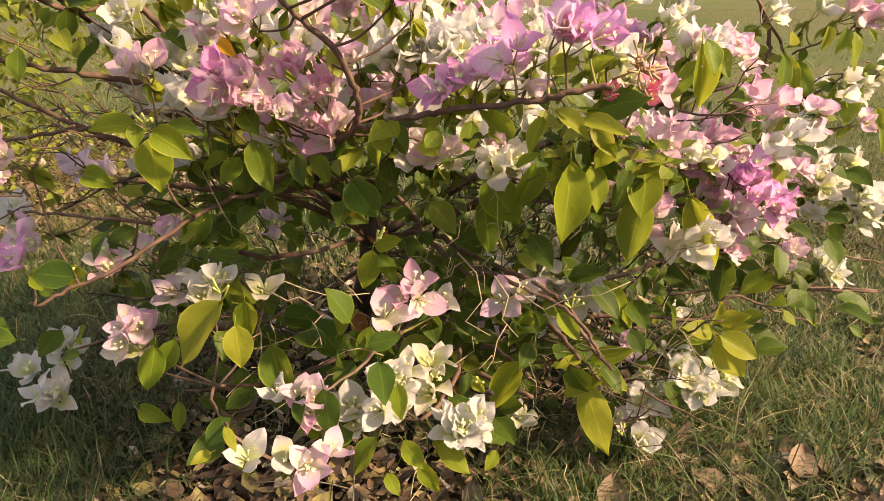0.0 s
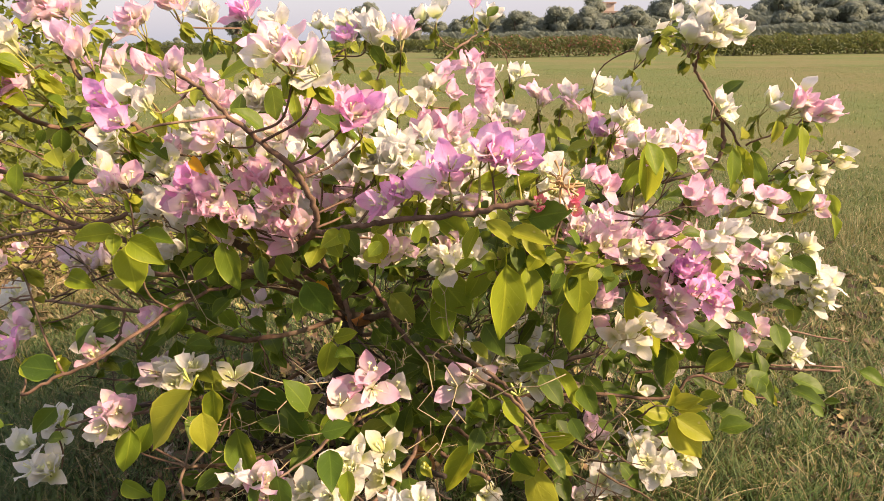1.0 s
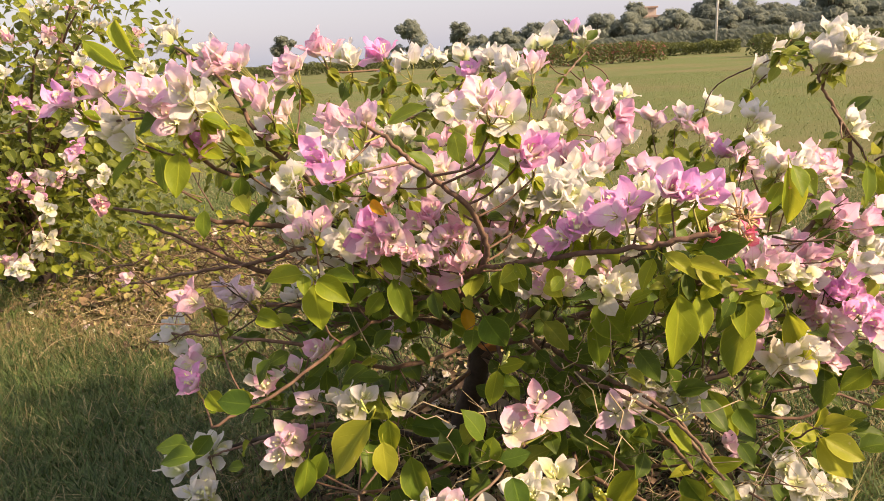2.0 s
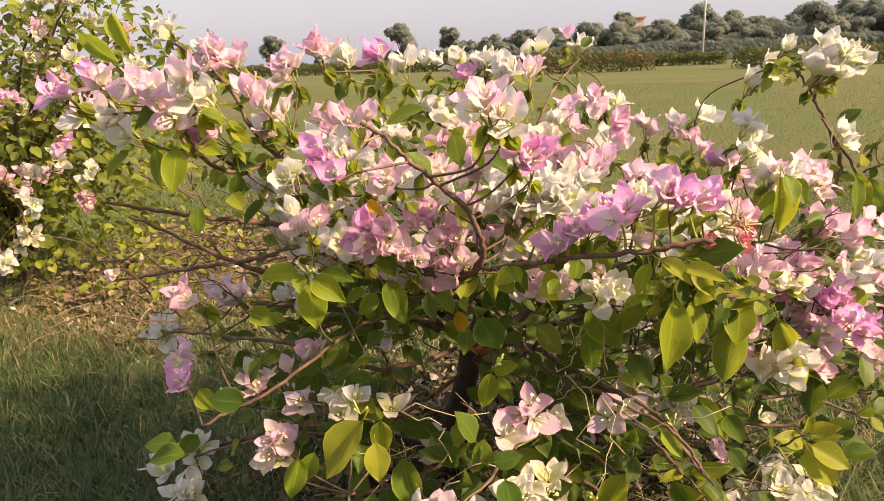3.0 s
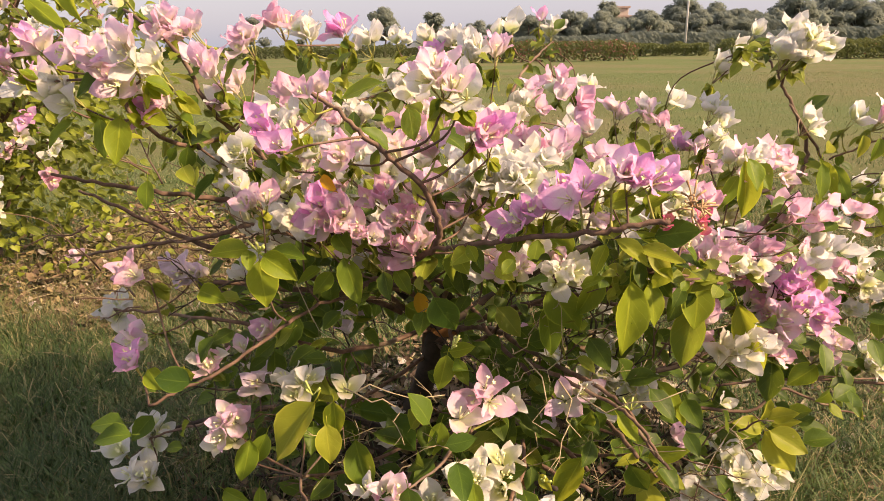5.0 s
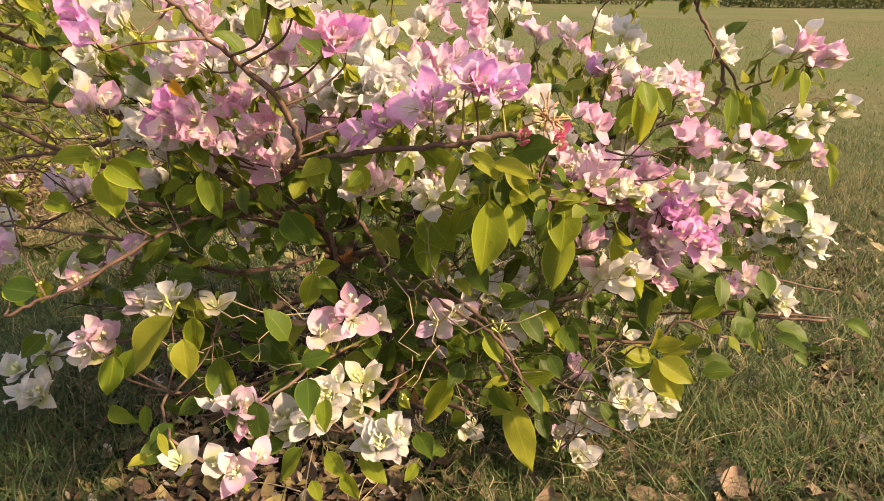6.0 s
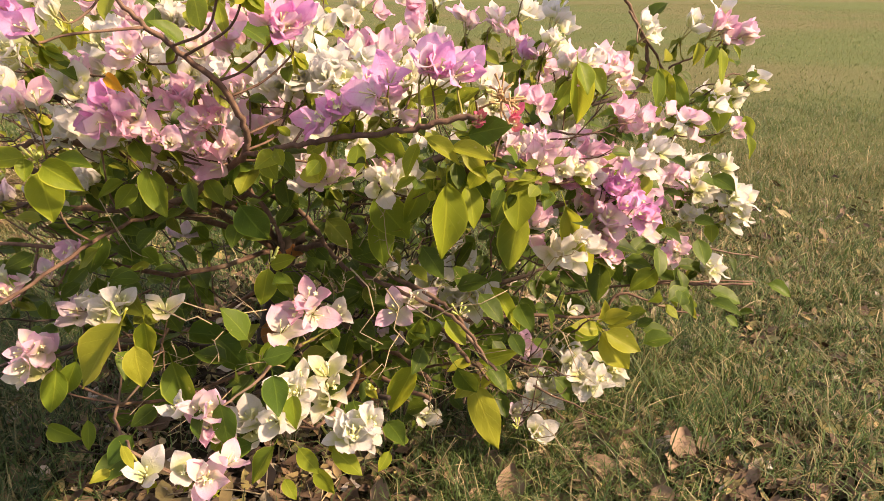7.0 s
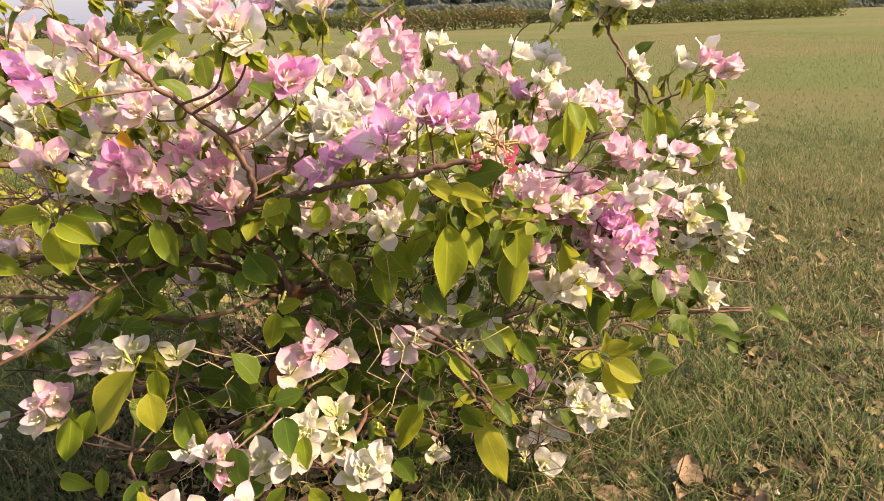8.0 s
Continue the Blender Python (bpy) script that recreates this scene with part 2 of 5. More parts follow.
DRY_TUFT = plain_material("withered_tan", (0.34, 0.20, 0.09), (0.58, 0.42, 0.22), 120.0, 0.8, 0.3, 0.001)
DRY_LEAF = plain_material("dead_leaf", (0.11, 0.07, 0.042), (0.30, 0.215, 0.14), 45.0, 0.8)
STONE = plain_material("grey_stone", (0.14, 0.13, 0.115), (0.30, 0.285, 0.25), 30.0, 0.9, 0.6)
HEDGE_LEAF = leaf_material("hedge_leaf", (0.075, 0.105, 0.045), (0.14, 0.17, 0.070), (0.22, 0.24, 0.07), 0.25, True)
HEDGE_RED = plain_material("hedge_flower", (0.34, 0.12, 0.11), (0.48, 0.20, 0.18), 8.0)
# Distance haze is painted into these foliage colours: pale, greyed, low in contrast.
HAZED_LEAF = hazed_foliage("hazed_tree_leaf", (0.225, 0.265, 0.222), (0.252, 0.290, 0.240))
HAZED_CLUMP = hazed_foliage("hazed_tree_clump", (0.225, 0.263, 0.222), (0.246, 0.286, 0.236))
TREE_BARK = bark_material("tree_bark", (0.06, 0.05, 0.04), (0.16, 0.13, 0.10), 6.0)
WALL_PLASTER = plain_material("house_plaster", (0.44, 0.37, 0.31), (0.54, 0.46, 0.39), 1.2)
ROOF_TILE = plain_material("house_roof", (0.32, 0.24, 0.20), (0.40, 0.30, 0.25), 1.8)
DARK_GLASS = plain_material("window_glass", (0.03, 0.035, 0.04), (0.06, 0.065, 0.07), 1.0, 0.15, 0.0)
POLE_GREY = plain_material("galvanised_pole", (0.42, 0.42, 0.42), (0.58, 0.58, 0.57), 9.0, 0.5)


# ---- mesh helpers ----
def mesh_of(name, verts, faces, mats, uvs=None, smooth=True, index=None):
    me = bpy.data.meshes.new(name)
    me.from_pydata(verts, [], faces)
    for mt in mats:
        me.materials.append(mt)
    if uvs is not None:
        layer = me.uv_layers.new(name="UVMap")
        loops = np.empty(len(me.loops), dtype=np.int32)
        me.loops.foreach_get("vertex_index", loops)
        layer.data.foreach_set("uv", np.asarray(uvs, dtype=np.float32)[loops].ravel())
    if index is not None:
        me.polygons.foreach_set("material_index", index)
    me.polygons.foreach_set("use_smooth", [smooth] * len(me.polygons))
    me.update()
    return me


def part(name, mesh, parent, m=None, label=""):
    """One mesh object as a part of a thing or of a part."""
    ob = new(name, mesh)
    ob.parent = parent
    if m is not None:
        ob.matrix_basis = m
    return tagged(ob, label)


def catmull(points, steps):
    pts = [Vector(p) for p in points]
    ext = [pts[0] * 2 - pts[1]] + pts + [pts[-1] * 2 - pts[-2]]
    out = []
    for i in range(1, len(ext) - 2):
        a, b, c, d = ext[i - 1:i + 3]
        for k in range(steps):
            t = k / steps
            out.append(0.5 * (2 * b + (c - a) * t + (2 * a - 5 * b + 4 * c - d) * t * t + (3 * b - a - 3 * c + d) * t ** 3))
    out.append(pts[-1])
    return out


def tube(line, r0, r1, sides=7, knobs=0.0, rng=random):
    """A tapered tube along a line: vertices, faces. knobs roughens it."""
    verts, faces = [], []
    n = len(line)
    for i, p in enumerate(line):
        d = (line[min(i + 1, n - 1)] - line[max(i - 1, 0)]).normalized()
        a = d.orthogonal().normalized() if i == 0 else (a - d * a.dot(d)).normalized()
        b = d.cross(a)
        r = r0 + (r1 - r0) * i / max(1, n - 1)
        for s in range(sides):
            w = 2 * math.pi * s / sides
            rr = r * (1 + knobs * rng.uniform(-1, 1))
            verts.append(p + (a * math.cos(w) + b * math.sin(w)) * rr)
    for i in range(n - 1):
        for s in range(sides):
            t = (s + 1) % sides
            faces.append((i * sides + s, i * sides + t, (i + 1) * sides + t, (i + 1) * sides + s))
    faces.append(tuple(range(sides))[::-1])
    faces.append(tuple(range((n - 1) * sides, n * sides)))
    return verts, faces


def gather(bits):
    """Joins (verts, faces) pairs into one."""
    verts, faces = [], []
    for v, f in bits:
        k = len(verts)
        verts.extend(v)
        faces.extend(tuple(i + k for i in q) for q in f)
    return verts, faces


def blade_grid(length, half, profile, cup, curl, ripple, rng, nu=4, nv=7, fold=0.0):
    """A leaf or bract: base at the origin, along +Y, upper face +Z. profile(v) gives the width."""
    verts, uvs, faces = [], [], []
    ph = rng.uniform(0, 6.28)
    twist = rng.uniform(-0.25, 0.25)
    for j in range(nv + 1):
        v = math.sin(0.5 * math.pi * j / nv) ** 1.15
        w = half * profile(v)
        for i in range(nu + 1):
            u = 2 * i / nu - 1
            x = w * u
            z = cup * w * u * u + fold * w * abs(u) + curl * length * v * v + ripple * length * math.sin(9 * v + ph + 2.5 * u) * abs(u)
            z += twist * x * v
            verts.append((x + 0.04 * length * math.sin(3 * v + ph) * v, length * v * (1 - 0.10 * abs(curl) * v), z))
            uvs.append((i / nu, v))
    for j in range(nv):
        for i in range(nu):
            a = j * (nu + 1) + i
            faces.append((a, a + 1, a + nu + 2, a + nu + 1))
    return verts, faces, uvs


def bract_profile(v):
    """Nearly round, narrowed to the base, with a short blunt point."""
    if v > 0.995:
        return 0.02
    if v < 0.46:
        return max(0.16, math.sqrt(max(0.0, 1 - ((v - 0.46) / 0.475) ** 2)))
    w = (v - 0.46) / 0.54
    return max(0.02, (1 - w ** 1.75) ** 0.86)


def leaf_profile(v):
    """Ovate, widest below the middle, drawn out to a slender point."""
    if v > 0.995:
        return 0.015
    w = max(0.0, v - 0.52) / 0.48
    return max(0.05, math.sin(math.pi * v ** 0.80) ** 0.74 * (1 - 0.38 * w * w))


def aim(d, up):
    """Rotation that takes +Y to d with +Z near up."""
    y = d.normalized()
    z = (up - y * up.dot(y))
    z = z.normalized() if z.length > 1e-4 else y.orthogonal().normalized()
    x = y.cross(z)
    return Matrix((x, y, z)).transposed().to_4x4()


# ---- ground ----
def ground_sheet():
    """One sheet to the horizon, finely divided near the bush."""
    def axis(n, reach, k):
        return [math.sinh(k * (2 * i / n - 1)) / math.sinh(k) * reach for i in range(n + 1)]
    xs = axis(180, 900.0, 8.5)
    ys = [y + 1.4 for y in axis(180, 900.0, 8.5)]
    verts, faces = [], []
    for y in ys:
        for x in xs:
            near = max(0.0, 1 - math.hypot(x, y - 1.5) / 9)
            z = 0.030 * near * noise.noise(Vector((x * 2.1, y * 2.1, 0.3))) + 0.016 * near * noise.noise(Vector((x * 9, y * 9, 4.3)))
            verts.append((x, y, z))
    n = len(xs)
    for j in range(n - 1):
        for i in range(n - 1):
            a = j * n + i
            faces.append((a, a + 1, a + n + 1, a + n))
    return tagged(new("ground", mesh_of("ground", verts, faces, [GROUND])), "open field of patchy dry grass and bare soil", "ground", kind="structure")


def ground_height(x, y):
    near = max(0.0, 1 - math.hypot(x, y - 1.5) / 9)
    return 0.030 * near * noise.noise(Vector((x * 2.1, y * 2.1, 0.3))) + 0.016 * near * noise.noise(Vector((x * 9, y * 9, 4.3)))


def grass_patch(name, label, count, x0, x1, y0, y1, lo, hi, width, seed, bald=0.45, mt=None, bare=False, soft=0.9):
    rng = np.random.default_rng(seed)
    verts, faces = [], []
    made = 0
    while made < count:
        x, y = rng.uniform(x0, x1), y0 + (y1 - y0) * rng.random() ** 1.5
        if min(x - x0, x1 - x, y1 - y, (y - y0) * 3) < rng.random() * soft:
            continue
        thick = noise.noise(Vector((x * 1.7, y * 1.7, 2.0))) * 0.5 + 0.5
        tuft = noise.noise(Vector((x * 6.5, y * 6.5, 7.0))) + 0.6 * noise.noise(Vector((x * 17.0, y * 17.0, 3.0)))
        if bare and tuft < rng.uniform(-0.42, 0.10):
            continue
        if bare and -0.80 < x < 0.15 and y < 1.28 and rng.random() < 0.80:
            continue
        if bare and y < 1.35 and rng.random() < 0.42 * min(1.0, (1.35 - y) / 0.15):
            continue
        if rng.random() > thick + 1 - bald or bare and ((x + 0.15) / 0.85) ** 2 + ((y - 1.85) / 0.72) ** 2 < 0.25 + 0.9 * rng.random() and rng.random() < 0.93 or bare and ((x + 0.58) / 0.45) ** 2 + ((y - 1.18) / 0.27) ** 2 < 0.2 + 0.9 * rng.random() and rng.random() < 0.72:
            continue
        if bare and y > 1.9 and x > 0.5 and rng.random() < 0.55:
            continue
        if bare and ((x + 1.65) / 0.75) ** 2 + ((y - 3.3) / 1.2) ** 2 < 0.5 + 0.6 * rng.random() and rng.random() < 0.8:
            continue
        z = ground_height(x, y)
        length, turn = rng.uniform(lo, hi) * (0.6 + 0.8 * thick) * max(0.45, min(1.0, 1.0 - (y - 1.7) * 0.28)) ** (1 if bare else 0), rng.uniform(0, 6.283)
        curl = rng.uniform(-1.1, 1.1)
        lean, w = rng.uniform(0.6, 1.7), width * rng.uniform(0.6, 1.4)
        dx, dy = math.cos(turn), math.sin(turn)
        k = len(verts)
        for f, b in ((0.0, 1.0), (0.4, 0.85), (0.75, 0.55)):
            h = length * math.sin(min(1.5, f * (1.6 - lean * 0.45)))  * (1.0 - 0.32 * lean * f)
            r = length * lean * 0.62 * f ** 1.6
            cx, cy = x + math.cos(turn + curl * f) * r, y + math.sin(turn + curl * f) * r
            verts.append((cx - dy * w * b, cy + dx * w * b, z + h))
            verts.append((cx + dy * w * b, cy - dx * w * b, z + h))
        r = length * lean * 0.62
        verts.append((x + math.cos(turn + curl) * r, y + math.sin(turn + curl) * r, z + length * (0.95 - 0.55 * lean)))
        faces += [(k, k + 1, k + 3, k + 2), (k + 2, k + 3, k + 5, k + 4), (k + 4, k + 5, k + 6)]
        made += 1
    return tagged(new(name, mesh_of(name, verts, faces, [mt or GRASS])), label, "grass", kind="stuff")


ground_sheet()
grass_patch("grass", "short green and straw-coloured grass blades on the soil", 165000, -4.0, 4.2, 0.3, 6.6, 0.04, 0.140, 0.0013, 11, 0.8, None, True, 3.2)
grass_patch("grass", "bleached straw-yellow dead grass lying flat", 16000, -2.7, -0.6, 2.0, 4.2, 0.03, 0.10, 0.0012, 13, 0.6, STRAW_GRASS)
grass_patch("grass", "low thin field grass, green turning dry", 90000, -10.0, 14.0, 2.2, 26.0, 0.02, 0.06, 0.0032, 12, 0.35, FIELD_GRASS)

grass_patch("grass", "low sunlit yellow-green grass beside the bush", 44000, 0.5, 4.4, 1.7, 5.6, 0.02, 0.06, 0.0013, 15, 0.5, FIELD_GRASS)
grass_patch("grass", "thin bleached straw between green blades", 9000, 0.30, 3.4, 0.95, 4.4, 0.05, 0.15, 0.0012, 19, 0.6, STRAW_GRASS)
# Darker blades paint the shadow on the ground left of the bush.
grass_patch("grass", "lush green grass beside the bush, darkened for the shade there", 26000, -2.0, -0.42, 0.92, 2.3, 0.05, 0.14, 0.0011, 16, 0.45, GRASS_FRESH_SHADED, False, 0.35)
grass_patch("grass", "a few tall thin green grass stems", 22, 0.30, 0.62, 1.06, 1.26, 0.26, 0.40, 0.0010, 17, 0.2, None, False, 0.02)
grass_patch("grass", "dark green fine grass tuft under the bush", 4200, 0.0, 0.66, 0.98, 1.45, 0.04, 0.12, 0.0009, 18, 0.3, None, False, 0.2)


def leaf_litter(label, count, cx, cy, rx, ry, seed):
    rng = random.Random(seed)
    verts, faces = [], []
    for _ in range(count):
        x, y = rng.gauss(cx, rx), rng.gauss(cy, ry)
        s = rng.uniform(0.007, 0.020) * (2.0 if rng.random() < 0.14 else 1.0)
        m = Matrix.Translation((x, y, ground_height(x, y) + rng.uniform(0.004, 0.03))) @ pose(0, 0, 0, rng.uniform(-40, 40), rng.uniform(-40, 40), rng.uniform(0, 360))
        k, b = len(verts), s * rng.uniform(0.3, 0.55)
        bend = s * rng.uniform(-0.3, 0.5)
        verts += [m @ Vector(p) for p in ((-s, 0, bend), (-s * 0.3, b, 0.3 * b), (s * 0.45, b * 0.8, 0.3 * b), (s, 0, bend * 0.7), (s * 0.45, -b * 0.8, 0.4 * b), (-s * 0.3, -b, 0.2 * b), (0, 0, 0))]
        faces += [(k + q, k + (q + 1) % 6, k + 6) for q in range(6)]
    tagged(new("leaf_litter", mesh_of("leaf_litter", verts, faces, [LITTER])), label, "litter", kind="stuff")


leaf_litter("brown and yellow leaf litter between the bushes", 11000, -1.65, 3.15, 0.42, 0.62, 31)
leaf_litter("brown leaf crumbs on the soil under the bush", 5200, -0.20, 1.70, 0.45, 0.42, 32)
leaf_litter("tan dead leaf scraps in the grass", 3600, 0.80, 1.22, 0.42, 0.20, 33)
leaf_litter("brown crumbs and twiglets on the shaded soil before the bush", 1300, -0.35, 1.08, 0.30, 0.14, 35)
leaf_litter("brown dead leaf scraps and bare crumbs in the open grass", 4600, 1.30, 1.9, 0.50, 0.50, 34)

# ---- shared blades ----
SHAPES = 8
BRACT_MESH, LEAF_MESH, BRACT_GEO = {}, {}, {}
BRACT_LEN, LEAF_LEN = 0.036, 0.075
rng_shape = random.Random(5)
for colour, mt in PETALS.items():
    for k in range(SHAPES):
        v, f, uv = blade_grid(BRACT_LEN, BRACT_LEN * rng_shape.uniform(0.31, 0.40), bract_profile, rng_shape.uniform(-0.05, 0.45), rng_shape.uniform(-0.30, 0.16), 0.070, rng_shape)
        BRACT_GEO[colour, k] = v, f, uv
        BRACT_MESH[colour, k] = mesh_of("bract", v, f, [mt], uv)


def leaf_shape(rng, nu, nv):
    v, f, uv = blade_grid(LEAF_LEN, LEAF_LEN * 0.32, leaf_profile, rng.uniform(-0.25, 0.3), rng.uniform(-0.40, 0.05), 0.030, rng, nu, nv, rng.uniform(0.05, 0.5))
    pv, pf = tube([Vector((0, -0.016, 0.002)), Vector((0, -0.007, 0.0)), Vector((0, 0.003, 0))], 0.0009, 0.0007, 4)
    k = len(v)
    v = list(v) + [tuple(p) for p in pv]
    f = list(f) + [tuple(i + k for i in q) for q in pf]
    return v, f, list(uv) + [(0.5, 0.5)] * len(pv)


LEAF_GEO = [leaf_shape(rng_shape, 4, 6) for k in range(SHAPES)]
LEAF_FINE = [leaf_shape(rng_shape, 6, 9) for k in range(SHAPES)]
for tone, mt in LEAVES.items():
    for k in range(SHAPES):
        LEAF_MESH[tone, k] = mesh_of("leaf", LEAF_FINE[k][0], LEAF_FINE[k][1], [mt], LEAF_FINE[k][2])

MIXES = {
    "white": ("white",) * 9 + ("cream",),
    "cream": ("cream",) * 3 + ("white",),
    "blush": ("blush",) * 7 + ("white", "rose"),
    "rose": ("rose",) * 4 + ("blush",) * 3,
    "pink": ("pink",) * 6 + ("blush", "rose"),
    "lilac": ("lilac",),
    "dried": ("dried",),
}
TINTS = {"white": "white papery bracts", "cream": "creamy yellow-white bracts", "blush": "pale pink and white bracts", "rose": "rose-pink bracts",
         "pink": "bright magenta-pink bracts", "lilac": "shaded lilac-pink bracts", "dried": "withered crimson bracts"}


class Bush:
    """A bush under construction: its Empty at the base, its limbs and its leaves."""

    def __init__(self, name, base, core, label, seed, mass=LEAF_INNER_SHADE):
        self.mass = mass
        self.base, self.core = Vector(base), Vector(core)
        self.root = tagged(new(name), label, "bush", "flowering bushes")
        self.root.location = self.base
        self.rng = random.Random(seed)
        self.points = []
        self.leaf_jobs = []
        self.clear, self.hollows, self.twigs = [], [], []
        self.placed = 0

    def stem(self, name, line, r0, r1, mt, sides=7, knobs=0.1, label=""):
        v, f = tube(line, r0, r1, sides, knobs, self.rng)
        return part(name, mesh_of(name, [p - self.base for p in v], f, [mt]), self.root, None, label)

    def limb(self, points, r0, r1, mt=None, bearing=True):
        line = catmull(points, 6)
        for i, p in enumerate(line):
            line[i] = p + Vector([self.rng.uniform(-1, 1) * 0.0022 for _ in range(3)])
        self.stem("branch", line, r0, r1, mt or BARK)
        if bearing:
            self.points += line

    def place_leaf(self, start, end, width, tone):
        d = end - start
        up = Vector((self.rng.uniform(-0.5, 0.6), -0.8, 0.75 + self.rng.uniform(-0.4, 0.3)))
        m = Matrix.Translation(start - self.base) @ aim(d, up) @ Matrix.Diagonal((d.length / LEAF_LEN * width * 0.94 / 0.64, d.length / LEAF_LEN, d.length / LEAF_LEN, 1))
        part("leaf", LEAF_MESH[tone, self.rng.randrange(SHAPES)], self.root, m)
        self.placed += 1

    def star(self, tip, axis, r):
        """The tiny five-lobed true flower at the end of a tube."""
        a = axis.orthogonal().normalized()
        b = axis.cross(a)
        verts = [tip - axis * 0.001] + [tip + axis * (0.0012 if k % 2 else 0.002) + (a * math.cos(k * 0.6283) + b * math.sin(k * 0.6283)) * r * (0.45 if k % 2 else 1.0) for k in range(10)]
        return verts, [(0, 1 + k, 1 + (k + 1) % 10) for k in range(10)]

    def blossom(self, c, n, size, mix, leaves=3, twig=True, face=None):
        """A flower cluster: n flowers of three bracts each round three slender tubes."""
        rng = self.rng
        c = Vector(c)
        n = n if 1.7 < c.y < 2.3 else math.ceil(n * (1.7 if c.x > 0.30 else 1.2)) if c.z > 0.5 or c.x > 0.6 else math.ceil(n * 1.4) if n > 1 else n
        size = size * (1.0 if c.z > 0.5 else 0.94)
        if face is None:
            out = c - self.core
            face = Vector((out.x * 0.9, min(out.y, 0.15) - 0.35, max(out.z, 0.0) + 0.45))
            if c.z < 0.5 and self.core.y < 2:
                face = Vector((out.x * 0.5 + 0.25, -0.50, 0.75))
        face = face.normalized()
        root = c - face * 0.022 * size
        bits, stars, bracts = [], [], []
        for k in range(n):
            if k == 0:
                axis, foot = face, root
            else:
                axis = (face + Vector([rng.uniform(-1, 1) for _ in range(3)]) * 0.62).normalized()
                side = axis - face * axis.dot(face)
                foot = root + side * 0.024 * size + Vector([rng.uniform(-1, 1) for _ in range(3)]) * 0.0062 * math.sqrt(n)
            low = root - face * 0.028
            bits.append(tube([low, low.lerp(foot, 0.5) - face * 0.003, foot + axis * 0.004], 0.0011, 0.0009, 5))
            colour = rng.choice(MIXES[mix])
            spin, spread = rng.uniform(0, 2.1), rng.uniform(0.25, 0.80) if c.z > 0.5 else rng.uniform(0.45, 1.0)
            a = axis.orthogonal().normalized()
            b = axis.cross(a)
            for q in range(3):
                w = spin + q * 2.094 + rng.uniform(-0.25, 0.25)
                r = a * math.cos(w) + b * math.sin(w)
                o = spread + rng.uniform(-0.22, 0.22)
                along, inner = axis * math.cos(o) + r * math.sin(o), axis * math.sin(o) - r * math.cos(o)
                sc = size * rng.uniform(0.86, 1.12)
                bracts.append((colour, Matrix.Translation(foot + r * 0.002 - c) @ aim(along, inner) @ Matrix.Diagonal((sc * rng.uniform(0.9, 1.1), sc, sc, 1))))
                tip = foot + axis * 0.019 * size + r * 0.006 * size
                stars.append(tube([foot + r * 0.002, foot.lerp(tip, 0.6) + r * 0.001, tip], 0.0008, 0.0012, 5))
                if rng.random() < 0.4:
                    stars.append(self.star(tip, (axis + r * 0.3).normalized(), 0.0042 * size))
        v, f = gather(bits)
        green = len(f)
        v, f = gather([(v, f)] + stars)
        head = part("flower_head", mesh_of("flower_head", [p - c for p in v], f, [TWIG, STAR], None, True, [0] * green + [1] * (len(f) - green)), self.root, Matrix.Translation(c - self.base), "flower head with " + TINTS[mix])
        for colour, m in bracts:
            part("bract", BRACT_MESH[colour, rng.randrange(SHAPES)], head, m)
        foot = root - face * 0.028
        if twig and self.points:
            goal = min(self.points, key=lambda p: (p - foot).length + 0.35 * max(0, p.z - foot.z) + (0.5 if (p - foot).length < 0.02 else 0))
            far = (goal - foot).length
            bend = foot.lerp(goal, 0.5) - face * 0.12 * far + Vector([rng.uniform(-0.06, 0.06) * far for _ in range(3)])
            if far > 0.12:
                bend = Vector((foot.x * 0.75 + goal.x * 0.25, foot.y * 0.7 + goal.y * 0.3, goal.z * 0.6 + foot.z * 0.4)) + Vector([rng.uniform(-0.08, 0.08) * far for _ in range(3)])
                leaves += int(far / 0.055)
            line = catmull([goal, bend, foot, root - face * 0.01], 5)
            self.stem("twig", line, 0.0020, 0.0010, TWIG if rng.random() < 0.55 and far < 0.07 else BARK, 5, 0.15)
            stem = line
            self.twigs += line
        else:
            stem = [foot, root]
        for k in range(leaves):
            p = stem[rng.randrange(len(stem) // 2, len(stem))]
            out = Vector((rng.uniform(-1, 1), rng.uniform(0.1, 1.0), rng.uniform(-1.0, 0.10)))
            # Leaves of low heads take darker tones in place of shade.
            self.leaf_jobs.append((p - face * 0.012, (out - face * 0.5).normalized(), rng.uniform(0.018, 0.040), rng.choice(("bright", "mid", "lime", "bright", "lime") if c.z > 0.55 or c.y < 0.98 else ("mid", "dark", "bright"))))

    def buds(self, at, count, up):
        """A rosette's heart: slender unopened buds on short stalks, each a part."""
        rng, at = self.rng, Vector(at)
        for k in range(count):
            d = Vector((rng.uniform(-1, 1), rng.uniform(-1, 0.5), up)).normalized() * rng.uniform(0.012, 0.026)
            v, f = gather([tube([at, at + d * 0.3, at + d * 0.6], 0.0008, 0.0008, 5), tube([at + d * 0.5, at + d * 0.62, at + d * 0.8, at + d], 0.0012, 0.0019, 6)])
            part("bud", mesh_of("bud", [p - self.base for p in v], f, [BUD]), self.root, None, "pale yellow-green unopened bud")

    def withered(self, at, count):
        """A shrivelled brown flower remnant."""
        rng, at, bits = self.rng, Vector(at), []
        for k in range(count):
            d = Vector((rng.uniform(-0.8, 0.8), rng.uniform(-1, 0.4), rng.uniform(-0.5, 1))).normalized() * rng.uniform(0.014, 0.034)
            side = Vector([rng.uniform(-1, 1) for _ in range(3)]) * 0.006
